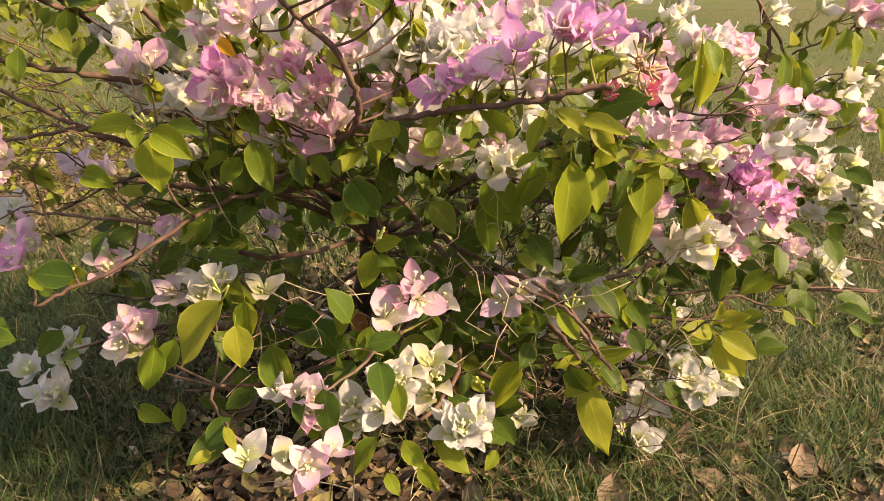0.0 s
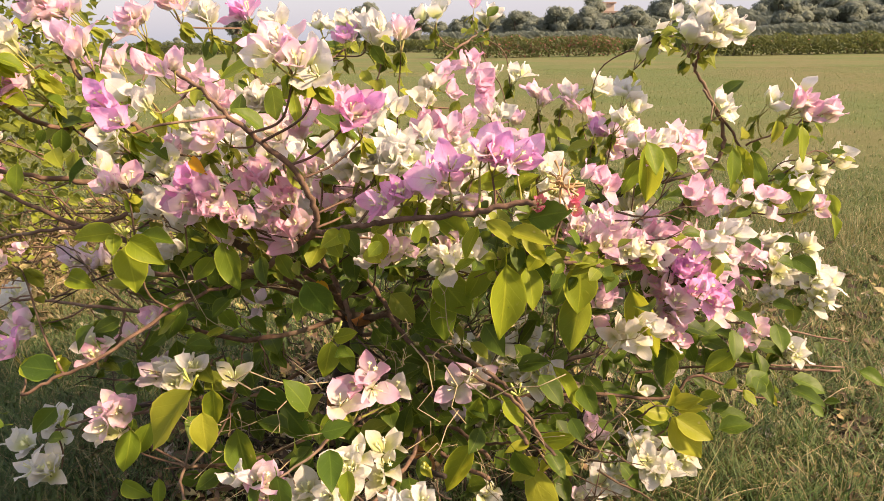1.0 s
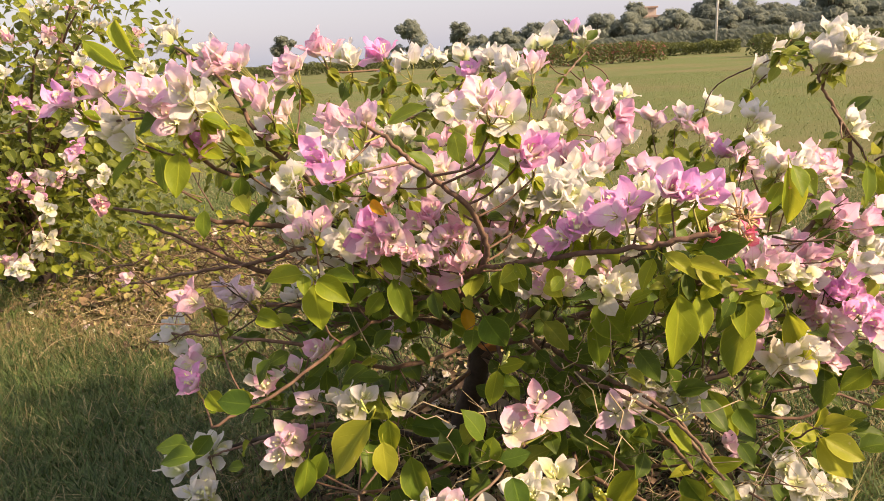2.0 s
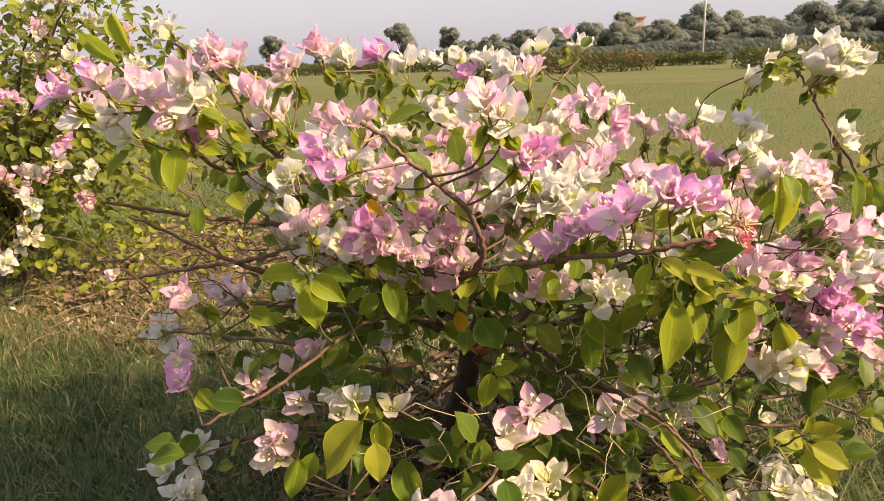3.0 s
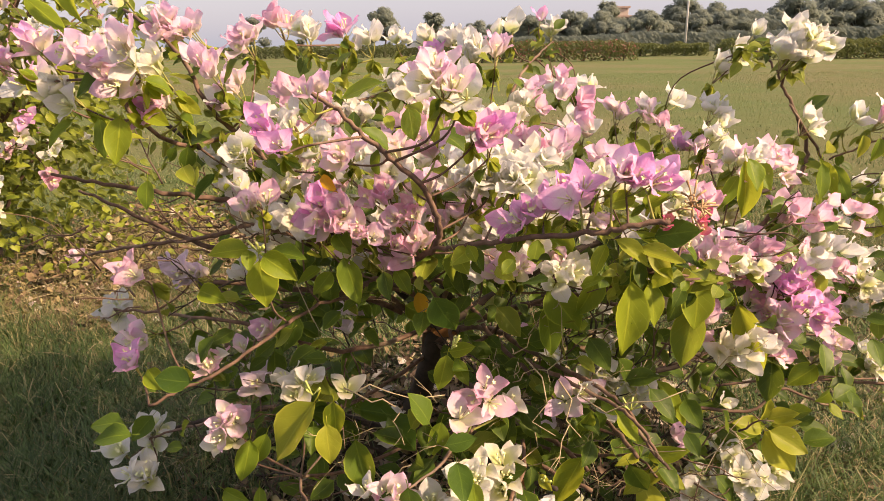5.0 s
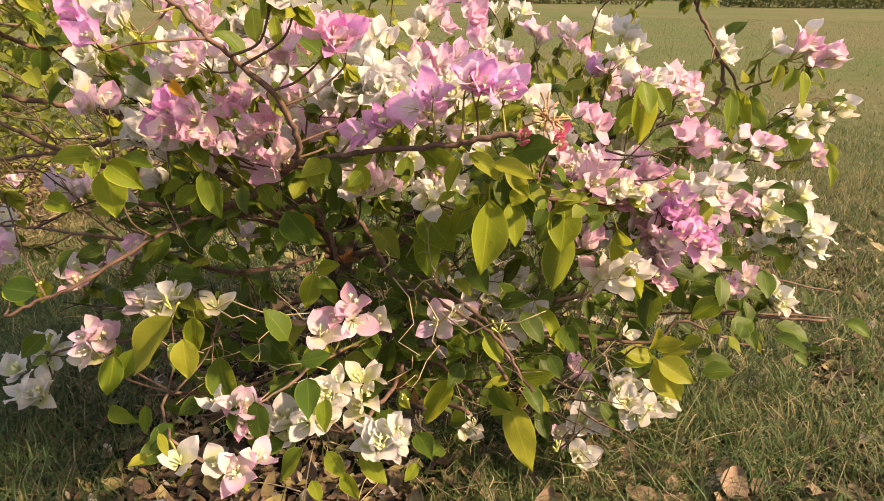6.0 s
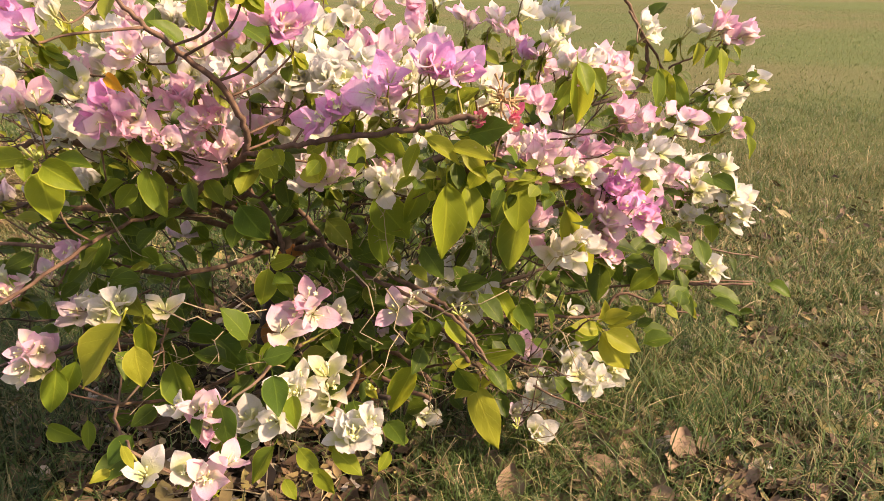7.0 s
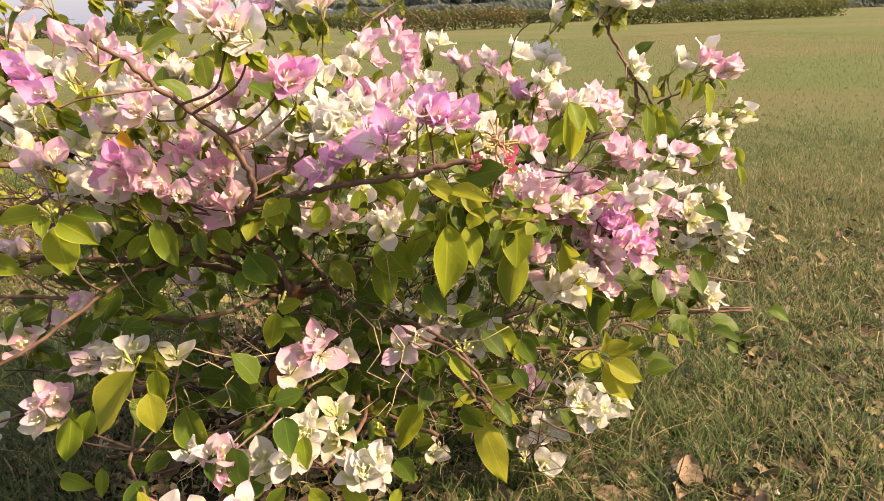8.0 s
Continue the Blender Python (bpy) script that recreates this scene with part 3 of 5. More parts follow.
            bits.append(tube([at, at + d * 0.5 + side, at + d], 0.0010, 0.0016, 5, 0.3, rng))
        v, f = gather(bits)
        part("withered_flower", mesh_of("withered_flower", [p - self.base for p in v], f, [DRY_TUFT]), self.root, None, "shrivelled tan-brown flower remains")

    def deep_heads(self, places):
        """Flower heads deep in the bush, too many to tell apart: one joined part."""
        rng = self.rng
        names = list(PETALS)
        verts, faces, uvs, index = [], [], [], []
        for c, n, size, mix in places:
            c = Vector(c)
            for k in range(n):
                foot = c + Vector([rng.uniform(-1, 1) for _ in range(3)]) * 0.024 * size
                axis = Vector((c.x - self.core.x + rng.uniform(-0.6, 0.6), -0.35 + rng.uniform(-0.6, 0.6), 0.7 + rng.uniform(-0.6, 0.4))).normalized()
                colour = rng.choice(MIXES[mix])
                spin, spread = rng.uniform(0, 2.1), rng.uniform(0.22, 0.75)
                a = axis.orthogonal().normalized()
                b = axis.cross(a)
                for q in range(3):
                    w, o = spin + q * 2.094, spread + rng.uniform(-0.2, 0.2)
                    r = a * math.cos(w) + b * math.sin(w)
                    s = size * rng.uniform(0.86, 1.12)
                    m = Matrix.Translation(foot - self.base) @ aim(axis * math.cos(o) + r * math.sin(o), axis * math.sin(o) - r * math.cos(o)) @ Matrix.Diagonal((s, s, s, 1))
                    gv, gf, gu = BRACT_GEO[colour, rng.randrange(SHAPES)]
                    j = len(verts)
                    verts += [m @ Vector(p) for p in gv]
                    faces += [tuple(i + j for i in f) for f in gf]
                    uvs += gu
                    index += [names.index(colour)] * len(gf)
            for k in range(3 if c.z > 0.6 else 1):
                out = Vector((rng.uniform(-1, 1), rng.uniform(-0.2, 1.0), rng.uniform(-1, 0.1))).normalized()
                self.leaf_jobs.append((c + out * 0.02, out, rng.uniform(0.03, 0.05), rng.choice(("bright", "mid", "lime"))))
        ob = part("blossoms", mesh_of("blossoms", verts, faces, [PETALS[k] for k in names], uvs, True, index), self.root, None, "crowd of white and pale pink bracts deep in the bush")
        tagged(ob, kind="stuff")

    def hollow(self, p):
        return any(all(a < q < b for a, q, b in zip(lo, p, hi)) for lo, hi in self.hollows)

    def dress(self, count, near=0.09, tones=("mid", "dark", "dark", "mid", "bright")):
        """Loose leaves along the limbs."""
        rng = self.rng
        for _ in range(count):
            p = rng.choice(self.points) + Vector([rng.gauss(0, near * 0.5) for _ in range(3)])
            p.y += 0.03
            if p.z < 0.03 or (p.z > 0.66 and self.core.y < 2 and rng.random() < 0.65):
                continue
            out = Vector((p.x - self.core.x, min(p.y - self.core.y, 0.2) - 0.3, 0.1)) + Vector([rng.uniform(-1, 1) for _ in range(3)]) * 0.8
            out.z -= 0.25
            self.leaf_jobs.append((p, out.normalized(), rng.uniform(0.032, 0.062), rng.choice(tones)))

    def fresh(self, count, low, tones=("bright", "lime", "mid", "bright")):
        """Young leaves close along the upper limbs."""
        rng = self.rng
        high = [p for p in self.points if p.z > low and not (p.x > 0.5 and 0.73 < p.z < 0.91)]
        for _ in range(count):
            p = rng.choice(high) + Vector([rng.gauss(0, 0.014) for _ in range(3)])
            d = Vector((rng.uniform(-1, 1), rng.uniform(-0.7, 0.7), rng.uniform(-1.0, 0.5))).normalized()
            self.leaf_jobs.append((p, d, rng.uniform(0.020, 0.044), rng.choice(tones)))

    def fill(self, count, low, high, tones=("mid", "dark", "dark"), scale=1.0):
        """Leaves through the shaded inside of the bush, thinner towards its rim."""
        rng = self.rng
        mid = [(a + b) / 2 for a, b in zip(low, high)]
        while count:
            p = Vector([rng.uniform(a, b) for a, b in zip(low, high)])
            r = sum(((p[i] - mid[i]) / (high[i] - low[i]) * 2) ** 2 for i in range(3))
            if r > 1.35 or rng.random() < r * 0.45 or (p - self.base).to_2d().length < 0.16 and p.z < 0.4:
                continue
            d = Vector((p.x - mid[0], -0.25, -0.15)) + Vector([rng.uniform(-1, 1) for _ in range(3)]) * 0.7
            self.leaf_jobs.append((p, d.normalized(), rng.uniform(0.035, 0.070) * scale, rng.choice(tones)))
            count -= 1

    def thicket(self, count, mt, r, low, high):
        """Thin crooked twigs with side spurs through the inside of the bush."""
        rng = self.rng
        for _ in range(count):
            p = Vector([rng.uniform(a, b) for a, b in zip(low, high)])
            if self.hollow(p):
                continue
            d = Vector((p.x - self.core.x, p.y - self.core.y, 0.25)).normalized() + Vector([rng.uniform(-1, 1) for _ in range(3)]) * 0.7
            d = d.normalized() * rng.uniform(0.04, 0.16)
            line = [p - d * 0.5]
            for k in range(4):
                line.append(line[-1] + d * 0.25 + Vector([rng.uniform(-1, 1) for _ in range(3)]) * 0.10 * d.length)
            bits = [tube(line, r * rng.uniform(0.8, 1.5), r * 0.5, 5, 0.15, rng)]
            for k in rng.sample((1, 2, 3), 2):
                e = (d.normalized() + Vector([rng.uniform(-1, 1) for _ in range(3)]) * 1.1).normalized() * rng.uniform(0.012, 0.04)
                bits.append(tube([line[k], line[k] + e * 0.5 + d * 0.03, line[k] + e], r * 0.7, r * 0.35, 4, 0.1, rng))
            v, f = gather(bits)
            part("twig", mesh_of("twig", [q - self.base for q in v], f, [mt]), self.root)

    def finish(self, most):
        """The nearest leaves become parts, the rest one joined mass."""
        rng = self.rng
        wood = np.array([tuple(p) for p in self.points + self.twigs])
        self.leaf_jobs = [j for j in self.leaf_jobs if not self.hollow(j[0]) and (j[0].z < 0.62 or self.core.y > 2 or np.abs(wood - np.array(j[0])).sum(axis=1).min() < 0.13)]
        self.leaf_jobs = [j for j in self.leaf_jobs if not any(j[0].y < q.y + 0.03 and (j[0] + j[1] * j[2] * 0.5 - q).length < 0.055 for q in self.clear)]
        self.leaf_jobs.sort(key=lambda j: j[0].y - 0.25 * j[0].z)
        keep = max(0, most - self.placed)
        for p, d, size, tone in self.leaf_jobs[:keep]:
            self.place_leaf(p, p + d * size, rng.uniform(0.52, 0.78), tone)
        for young in (False, True):
            self.join([j for j in self.leaf_jobs[keep:] if (j[3] in ("bright", "lime")) == young], young)

    def join(self, jobs, young):
        rng = self.rng
        verts, faces, uvs = [], [], []
        for p, d, size, tone in jobs:
            gv, gf, gu = LEAF_GEO[rng.randrange(SHAPES)]
            s = size / LEAF_LEN
            m = Matrix.Translation(p - self.base) @ aim(d, Vector((rng.uniform(-0.6, 0.6), -0.5, 0.8))) @ Matrix.Diagonal((s, s, s, 1))
            k = len(verts)
            verts += [m @ Vector(q) for q in gv]
            faces += [tuple(i + k for i in q) for q in gf]
            uvs += gu
        if verts:
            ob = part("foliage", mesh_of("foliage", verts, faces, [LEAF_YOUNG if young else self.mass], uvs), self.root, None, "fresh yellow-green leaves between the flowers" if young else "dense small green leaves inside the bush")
            tagged(ob, kind="stuff")


# ---- the main bush ----
TRUNK = (-0.22, 1.60, 0.0)
bush = Bush("bougainvillea_bush", TRUNK, (-0.05, 1.40, 0.42), "sprawling bougainvillea bush with white and pink bracts in the grass", 21)
bush.stem("trunk", catmull([(-0.22, 1.60, -0.03), (-0.23, 1.57, 0.10), (-0.19, 1.51, 0.24), (-0.15, 1.46, 0.40), (-0.13, 1.43, 0.50)], 6), 0.036, 0.016, BARK_DARK, 10, 0.12, "dark gnarled woody trunk")
for ends in (((-0.20, 1.57, 0.02), (-0.02, 1.50, 0.16), (0.16, 1.42, 0.26), (0.36, 1.40, 0.34)),
             ((-0.23, 1.58, 0.02), (-0.36, 1.48, 0.14), (-0.52, 1.38, 0.22), (-0.70, 1.32, 0.20)),
             ((-0.18, 1.55, 0.05), (-0.10, 1.36, 0.16), (-0.02, 1.16, 0.24), (0.06, 1.02, 0.30)),
             ((-0.15, 1.46, 0.38), (0.10, 1.52, 0.52), (0.34, 1.56, 0.60), (0.55, 1.58, 0.66)),
             ((-0.16, 1.46, 0.38), (-0.30, 1.42, 0.55), (-0.45, 1.30, 0.70), (-0.58, 1.20, 0.84))):
    bush.limb(ends, 0.011, 0.004, BARK_DARK)


bush.hollows = [((-0.27, 1.12, 0.18), (-0.13, 1.62, 0.44)), ((-0.36, 1.50, 0.0), (-0.14, 1.95, 0.24)), ((-0.29, 1.04, 0.36), (-0.09, 1.34, 0.53))]


def limb(points, r0, r1, bearing=True):
    bush.limb(points, r0, r1, None, bearing)


def blossom(x, y, z, n, size, mix):
    bush.blossom((x, y, z), n, size, mix, 7 if z > 0.62 else 2 if z < 0.27 else 4)


def leaf(start, end, width, tone):
    bush.place_leaf(Vector(start), Vector(end), width, tone)


# limbs
for bare, r0, r1 in (
        ([(-0.436, 1.30, 0.487), (-0.323, 1.22, 0.541), (-0.243, 1.15, 0.585), (-0.176, 1.10, 0.630), (-0.126, 1.055, 0.674), (-0.115, 1.035, 0.705), (-0.123, 1.020, 0.747), (-0.140, 1.005, 0.782), (-0.182, 0.995, 0.820), (-0.216, 0.995, 0.850), (-0.251, 1.005, 0.881), (-0.299, 1.020, 0.909)], 0.0060, 0.0028),
        ([(-0.126, 1.055, 0.672), (-0.086, 1.015, 0.688), (-0.035, 0.995, 0.701), (0.018, 0.980, 0.712), (0.077, 0.970, 0.720), (0.111, 0.960, 0.727), (0.145, 0.955, 0.737), (0.181, 0.950, 0.743)], 0.0036, 0.0039)):
    limb(bare, r0, r1)
    bush.clear += [Vector(q) for q in bare[3:]]
limb([(-0.548, 1.250, 0.551), (-0.427, 1.280, 0.526), (-0.322, 1.300, 0.514), (-0.232, 1.340, 0.513), (-0.180, 1.420, 0.443), (-0.193, 1.520, 0.293)], 0.0042, 0.0090)
limb([(0.151, 1.150, 0.571), (0.158, 1.090, 0.622), (0.164, 1.055, 0.646), (0.187, 1.030, 0.656), (0.212, 1.020, 0.671)], 0.0060, 0.0050)
limb([(0.176, 1.040, 0.649), (0.215, 1.035, 0.640), (0.283, 1.045, 0.630)], 0.0034, 0.0024)
limb([(-0.232, 1.340, 0.513), (-0.171, 1.280, 0.548), (-0.135, 1.240, 0.519), (-0.115, 1.220, 0.478), (-0.108, 1.200, 0.444)], 0.0050, 0.0034)
limb([(-0.171, 1.390, 0.520), (-0.097, 1.350, 0.489), (-0.046, 1.280, 0.447), (-0.006, 1.200, 0.435), (0.048, 1.140, 0.407)], 0.0052, 0.0036)
limb([(-0.120, 1.380, 0.370), (-0.064, 1.330, 0.408), (-0.016, 1.300, 0.457), (0.037, 1.260, 0.513), (0.108, 1.220, 0.565)], 0.0044, 0.0030)
limb([(0.020, 1.180, 0.440), (0.078, 1.100, 0.444), (0.129, 1.060, 0.435), (0.171, 1.020, 0.423), (0.205, 1.000, 0.378)], 0.0036, 0.0026)
limb([(-0.090, 1.360, 0.300), (0.009, 1.250, 0.283), (0.077, 1.200, 0.269), (0.132, 1.160, 0.240)], 0.0062, 0.0040)
limb([(-0.690, 1.050, 0.781), (-0.629, 1.080, 0.763), (-0.556, 1.120, 0.741), (-0.493, 1.150, 0.726), (-0.433, 1.200, 0.696), (-0.336, 1.280, 0.597), (-0.225, 1.400, 0.450)], 0.0023, 0.0068, False)
limb([(-0.748, 1.200, 0.729), (-0.670, 1.200, 0.695), (-0.577, 1.200, 0.648), (-0.509, 1.220, 0.616), (-0.387, 1.300, 0.546), (-0.228, 1.420, 0.430)], 0.0023, 0.0068, False)
limb([(-0.812, 1.250, 0.593), (-0.691, 1.220, 0.621), (-0.583, 1.200, 0.638), (-0.498, 1.200, 0.655), (-0.442, 1.220, 0.663), (-0.329, 1.350, 0.564)], 0.0023, 0.0051, False)
limb([(-0.537, 0.960, 0.457), (-0.493, 0.980, 0.476), (-0.445, 1.000, 0.493), (-0.368, 1.060, 0.539), (-0.312, 1.150, 0.552), (-0.235, 1.300, 0.506)], 0.0025, 0.0031)
limb([(0.123, 1.080, 0.446), (0.170, 1.050, 0.420), (0.190, 1.020, 0.386), (0.225, 1.000, 0.354)], 0.0035, 0.0026)
limb([(-0.135, 1.450, 0.380), (-0.042, 1.350, 0.424), (0.028, 1.250, 0.423), (0.123, 1.080, 0.446)], 0.0062, 0.0038)
limb([(-0.161, 1.460, 0.348), (-0.053, 1.300, 0.277), (-0.003, 1.200, 0.266), (0.053, 1.150, 0.249), (0.131, 1.100, 0.239)], 0.0062, 0.0038)
limb([(-0.161, 1.460, 0.348), (0.005, 1.400, 0.452), (0.224, 1.400, 0.502), (0.464, 1.500, 0.565), (0.601, 1.600, 0.673), (0.623, 1.620, 0.736), (0.580, 1.600, 0.821), (0.539, 1.580, 0.880), (0.551, 1.550, 0.924)], 0.0070, 0.0026)
limb([(0.539, 1.580, 0.880), (0.514, 1.620, 0.929), (0.510, 1.720, 0.940)], 0.0027, 0.0017)
limb([(-0.172, 1.460, 0.375), (-0.108, 1.400, 0.548), (-0.074, 1.500, 0.617), (-0.035, 1.700, 0.769), (0.021, 1.800, 0.891), (0.098, 2.100, 0.952)], 0.0062, 0.0026)
limb([(-0.172, 1.460, 0.375), (-0.223, 1.420, 0.578), (-0.274, 1.500, 0.740), (-0.339, 1.500, 0.881), (-0.335, 1.470, 0.960)], 0.0062, 0.0026)
limb([(-0.343, 1.480, 0.849), (-0.283, 1.600, 0.861), (-0.202, 1.700, 0.915), (-0.177, 1.720, 0.951)], 0.0031, 0.0017)
limb([(-0.172, 1.460, 0.375), (-0.319, 1.300, 0.580), (-0.425, 1.200, 0.792), (-0.478, 1.150, 0.865), (-0.528, 1.160, 0.954), (-0.648, 1.250, 1.020)], 0.0062, 0.0026)
limb([(-0.458, 1.190, 0.823), (-0.501, 1.100, 0.818), (-0.521, 1.000, 0.870), (-0.523, 0.980, 0.937)], 0.0039, 0.0026)
limb([(-0.172, 1.460, 0.375), (-0.329, 1.300, 0.393), (-0.452, 1.200, 0.482), (-0.609, 1.220, 0.494), (-0.747, 1.250, 0.492)], 0.0055, 0.0021)
limb([(-0.176, 1.500, 0.303), (-0.336, 1.300, 0.269), (-0.468, 1.200, 0.297), (-0.615, 1.250, 0.251), (-0.731, 1.280, 0.202)], 0.0047, 0.0021)
limb([(0.005, 1.400, 0.452), (0.134, 1.200, 0.562), (0.196, 1.100, 0.635), (0.230, 1.080, 0.657)], 0.0047, 0.0034)
limb([(0.137, 1.070, 0.632), (0.200, 1.080, 0.635), (0.322, 1.150, 0.600), (0.439, 1.250, 0.576)], 0.0027, 0.0017)
limb([(0.055, 1.350, 0.496), (0.254, 1.300, 0.494), (0.382, 1.250, 0.514), (0.439, 1.220, 0.547)], 0.0047, 0.0026)
limb([(0.056, 1.300, 0.198), (0.129, 1.200, 0.243), (0.188, 1.080, 0.324), (0.234, 1.040, 0.295)], 0.0031, 0.0017)
limb([(0.118, 1.300, 0.313), (0.155, 1.120, 0.355), (0.186, 1.040, 0.346)], 0.0039, 0.0034)
limb([(0.008, 1.400, 0.195), (0.303, 1.400, 0.238), (0.490, 1.420, 0.222), (0.550, 1.430, 0.269), (0.653, 1.430, 0.233), (0.736, 1.440, 0.204)], 0.0047, 0.0017)
limb([(0.317, 1.500, 0.270), (0.580, 1.550, 0.339), (0.779, 1.580, 0.308), (0.938, 1.600, 0.274)], 0.0039, 0.0017)
limb([(0.446, 1.500, 0.239), (0.696, 1.550, 0.238), (0.953, 1.620, 0.202)], 0.0031, 0.0017)
limb([(0.313, 1.500, 0.403), (0.550, 1.500, 0.486), (0.737, 1.500, 0.458), (0.806, 1.480, 0.438)], 0.0047, 0.0017)
limb([(0.696, 1.620, 0.554), (0.689, 1.620, 0.630), (0.650, 1.620, 0.727), (0.599, 1.600, 0.787), (0.562, 1.580, 0.833)], 0.0031, 0.0026)
limb([(0.689, 1.620, 0.618), (0.760, 1.620, 0.654), (0.831, 1.650, 0.698), (0.899, 1.700, 0.666)], 0.0023, 0.0013)
limb([(0.670, 1.620, 0.715), (0.726, 1.600, 0.746), (0.772, 1.600, 0.769), (0.780, 1.600, 0.798)], 0.0023, 0.0017)
limb([(-0.148, 1.400, 0.146), (-0.061, 1.150, 0.335), (-0.092, 0.970, 0.399), (-0.114, 0.920, 0.395), (-0.154, 0.890, 0.378)], 0.0039, 0.0015)
limb([(-0.002, 1.400, 0.248), (0.016, 1.100, 0.318), (-0.008, 0.950, 0.335), (-0.034, 0.900, 0.334)], 0.0039, 0.0026)
limb([(-0.098, 1.400, 0.198), (-0.288, 1.150, 0.233), (-0.333, 1.000, 0.314), (-0.259, 0.850, 0.347)], 0.0039, 0.0017)
limb([(-0.374, 1.150, 0.167), (-0.275, 1.100, 0.227), (-0.183, 1.020, 0.315)], 0.0016, 0.0010)
limb([(0.008, 1.420, 0.237), (0.239, 1.350, 0.188), (0.409, 1.320, 0.173), (0.476, 1.290, 0.240)], 0.0039, 0.0017)

# flower clusters, spray by spray
blossom(-0.712, 1.000, 0.961, 2, 1.05, "pink")
blossom(-0.647, 0.980, 0.970, 2, 1.1, "pink")
blossom(-0.726, 1.078, 0.926, 2, 1.1, "blush")
blossom(-0.551, 0.936, 0.965, 3, 1.1, "blush")
blossom(-0.627, 1.000, 0.916, 3, 1.1, "cream")
blossom(-0.491, 0.906, 0.963, 2, 1.2, "blush")
blossom(-0.485, 0.981, 0.942, 3, 1.1, "cream")
blossom(-0.550, 0.970, 0.938, 2, 1.15, "blush")
blossom(-0.496, 1.015, 0.900, 3, 1.15, "pink")
blossom(-0.442, 1.050, 0.939, 2, 1.2, "blush")
blossom(-0.446, 1.150, 0.909, 3, 1.1, "blush")
blossom(-0.718, 1.359, 1.062, 2, 1.1, "cream")
blossom(-0.564, 1.183, 1.013, 4, 1.15, "blush")
blossom(-0.525, 1.203, 1.002, 3, 1.1, "blush")
blossom(-0.473, 1.286, 0.983, 4, 1.2, "blush")
blossom(-0.429, 1.340, 1.015, 3, 1.15, "rose")
blossom(-0.405, 1.420, 0.997, 3, 1.2, "white")
blossom(-0.335, 1.463, 1.010, 2, 1.3, "pink")
blossom(-0.298, 1.500, 0.986, 2, 1.2, "white")
blossom(-0.295, 1.886, 0.995, 4, 1.2, "white")
blossom(-0.204, 1.750, 0.996, 3, 1.2, "white")
blossom(-0.131, 1.589, 0.987, 3, 1.2, "white")
blossom(-0.181, 1.600, 0.953, 2, 1.0, "pink")
blossom(-0.074, 1.430, 0.956, 5, 1.15, "white")
blossom(-0.041, 1.450, 0.961, 2, 1.2, "blush")
blossom(-0.099, 0.865, 0.933, 4, 1.05, "blush")
blossom(-0.080, 0.900, 0.925, 2, 1.0, "white")
blossom(0.000, 1.862, 1.016, 3, 1.35, "white")
blossom(0.131, 2.288, 1.016, 4, 1.35, "white")
blossom(0.088, 2.200, 1.053, 1, 1.3, "pink")
blossom(-0.070, 0.995, 0.864, 3, 1.1, "pink")
blossom(-0.047, 1.000, 0.847, 1, 1.1, "pink")
blossom(-0.123, 1.000, 0.839, 3, 0.9, "blush")
blossom(-0.296, 0.858, 0.869, 4, 0.95, "pink")
blossom(-0.277, 0.950, 0.910, 2, 0.9, "rose")
blossom(-0.301, 0.950, 0.886, 2, 1.0, "white")
blossom(-0.407, 1.050, 0.820, 3, 1.0, "white")
blossom(-0.493, 1.200, 0.803, 3, 1.1, "white")
blossom(-0.317, 1.114, 0.817, 4, 1.1, "white")
blossom(-0.254, 1.054, 0.830, 4, 1.0, "blush")
blossom(-0.211, 1.101, 0.785, 4, 1.1, "white")
blossom(-0.183, 1.100, 0.813, 2, 1.1, "blush")
blossom(-0.364, 0.953, 0.768, 4, 0.95, "blush")
blossom(-0.348, 1.069, 0.723, 5, 1.15, "white")
blossom(-0.317, 1.080, 0.696, 3, 1.1, "white")
blossom(-0.384, 1.150, 0.762, 3, 1.1, "white")
blossom(-0.254, 1.003, 0.751, 4, 1.15, "rose")
blossom(-0.283, 1.000, 0.754, 2, 1.2, "pink")
blossom(-0.228, 1.000, 0.725, 2, 0.9, "rose")
blossom(-0.199, 1.045, 0.756, 3, 1.05, "rose")
blossom(-0.168, 1.049, 0.729, 4, 0.95, "rose")
blossom(-0.148, 1.062, 0.691, 2, 1.25, "rose")
blossom(-0.199, 1.050, 0.695, 2, 0.95, "blush")
blossom(-0.243, 1.080, 0.673, 2, 0.9, "blush")
blossom(-0.024, 1.135, 0.634, 4, 1.05, "blush")
blossom(-0.056, 1.130, 0.639, 2, 1.05, "white")
blossom(0.007, 1.140, 0.622, 2, 1.05, "white")
blossom(0.091, 1.169, 0.622, 4, 1.05, "white")
blossom(0.063, 1.170, 0.631, 2, 1.0, "blush")
blossom(-0.046, 1.110, 0.786, 8, 1.2, "white")
blossom(-0.074, 1.110, 0.767, 6, 1.2, "white")
blossom(-0.082, 1.238, 0.706, 4, 1.1, "white")
blossom(-0.004, 1.105, 0.791, 6, 1.15, "white")
blossom(0.056, 1.599, 0.731, 4, 1.1, "white")
blossom(0.024, 1.150, 0.694, 3, 1.0, "white")
blossom(-0.134, 1.120, 0.774, 2, 1.0, "blush")
blossom(0.011, 0.980, 0.756, 4, 1.05, "pink")
blossom(0.068, 0.993, 0.764, 3, 1.05, "pink")
blossom(0.078, 0.950, 0.796, 1, 1.1, "pink")
blossom(0.034, 0.980, 0.760, 2, 1.05, "blush")
blossom(0.136, 0.925, 0.808, 2, 1.15, "pink")
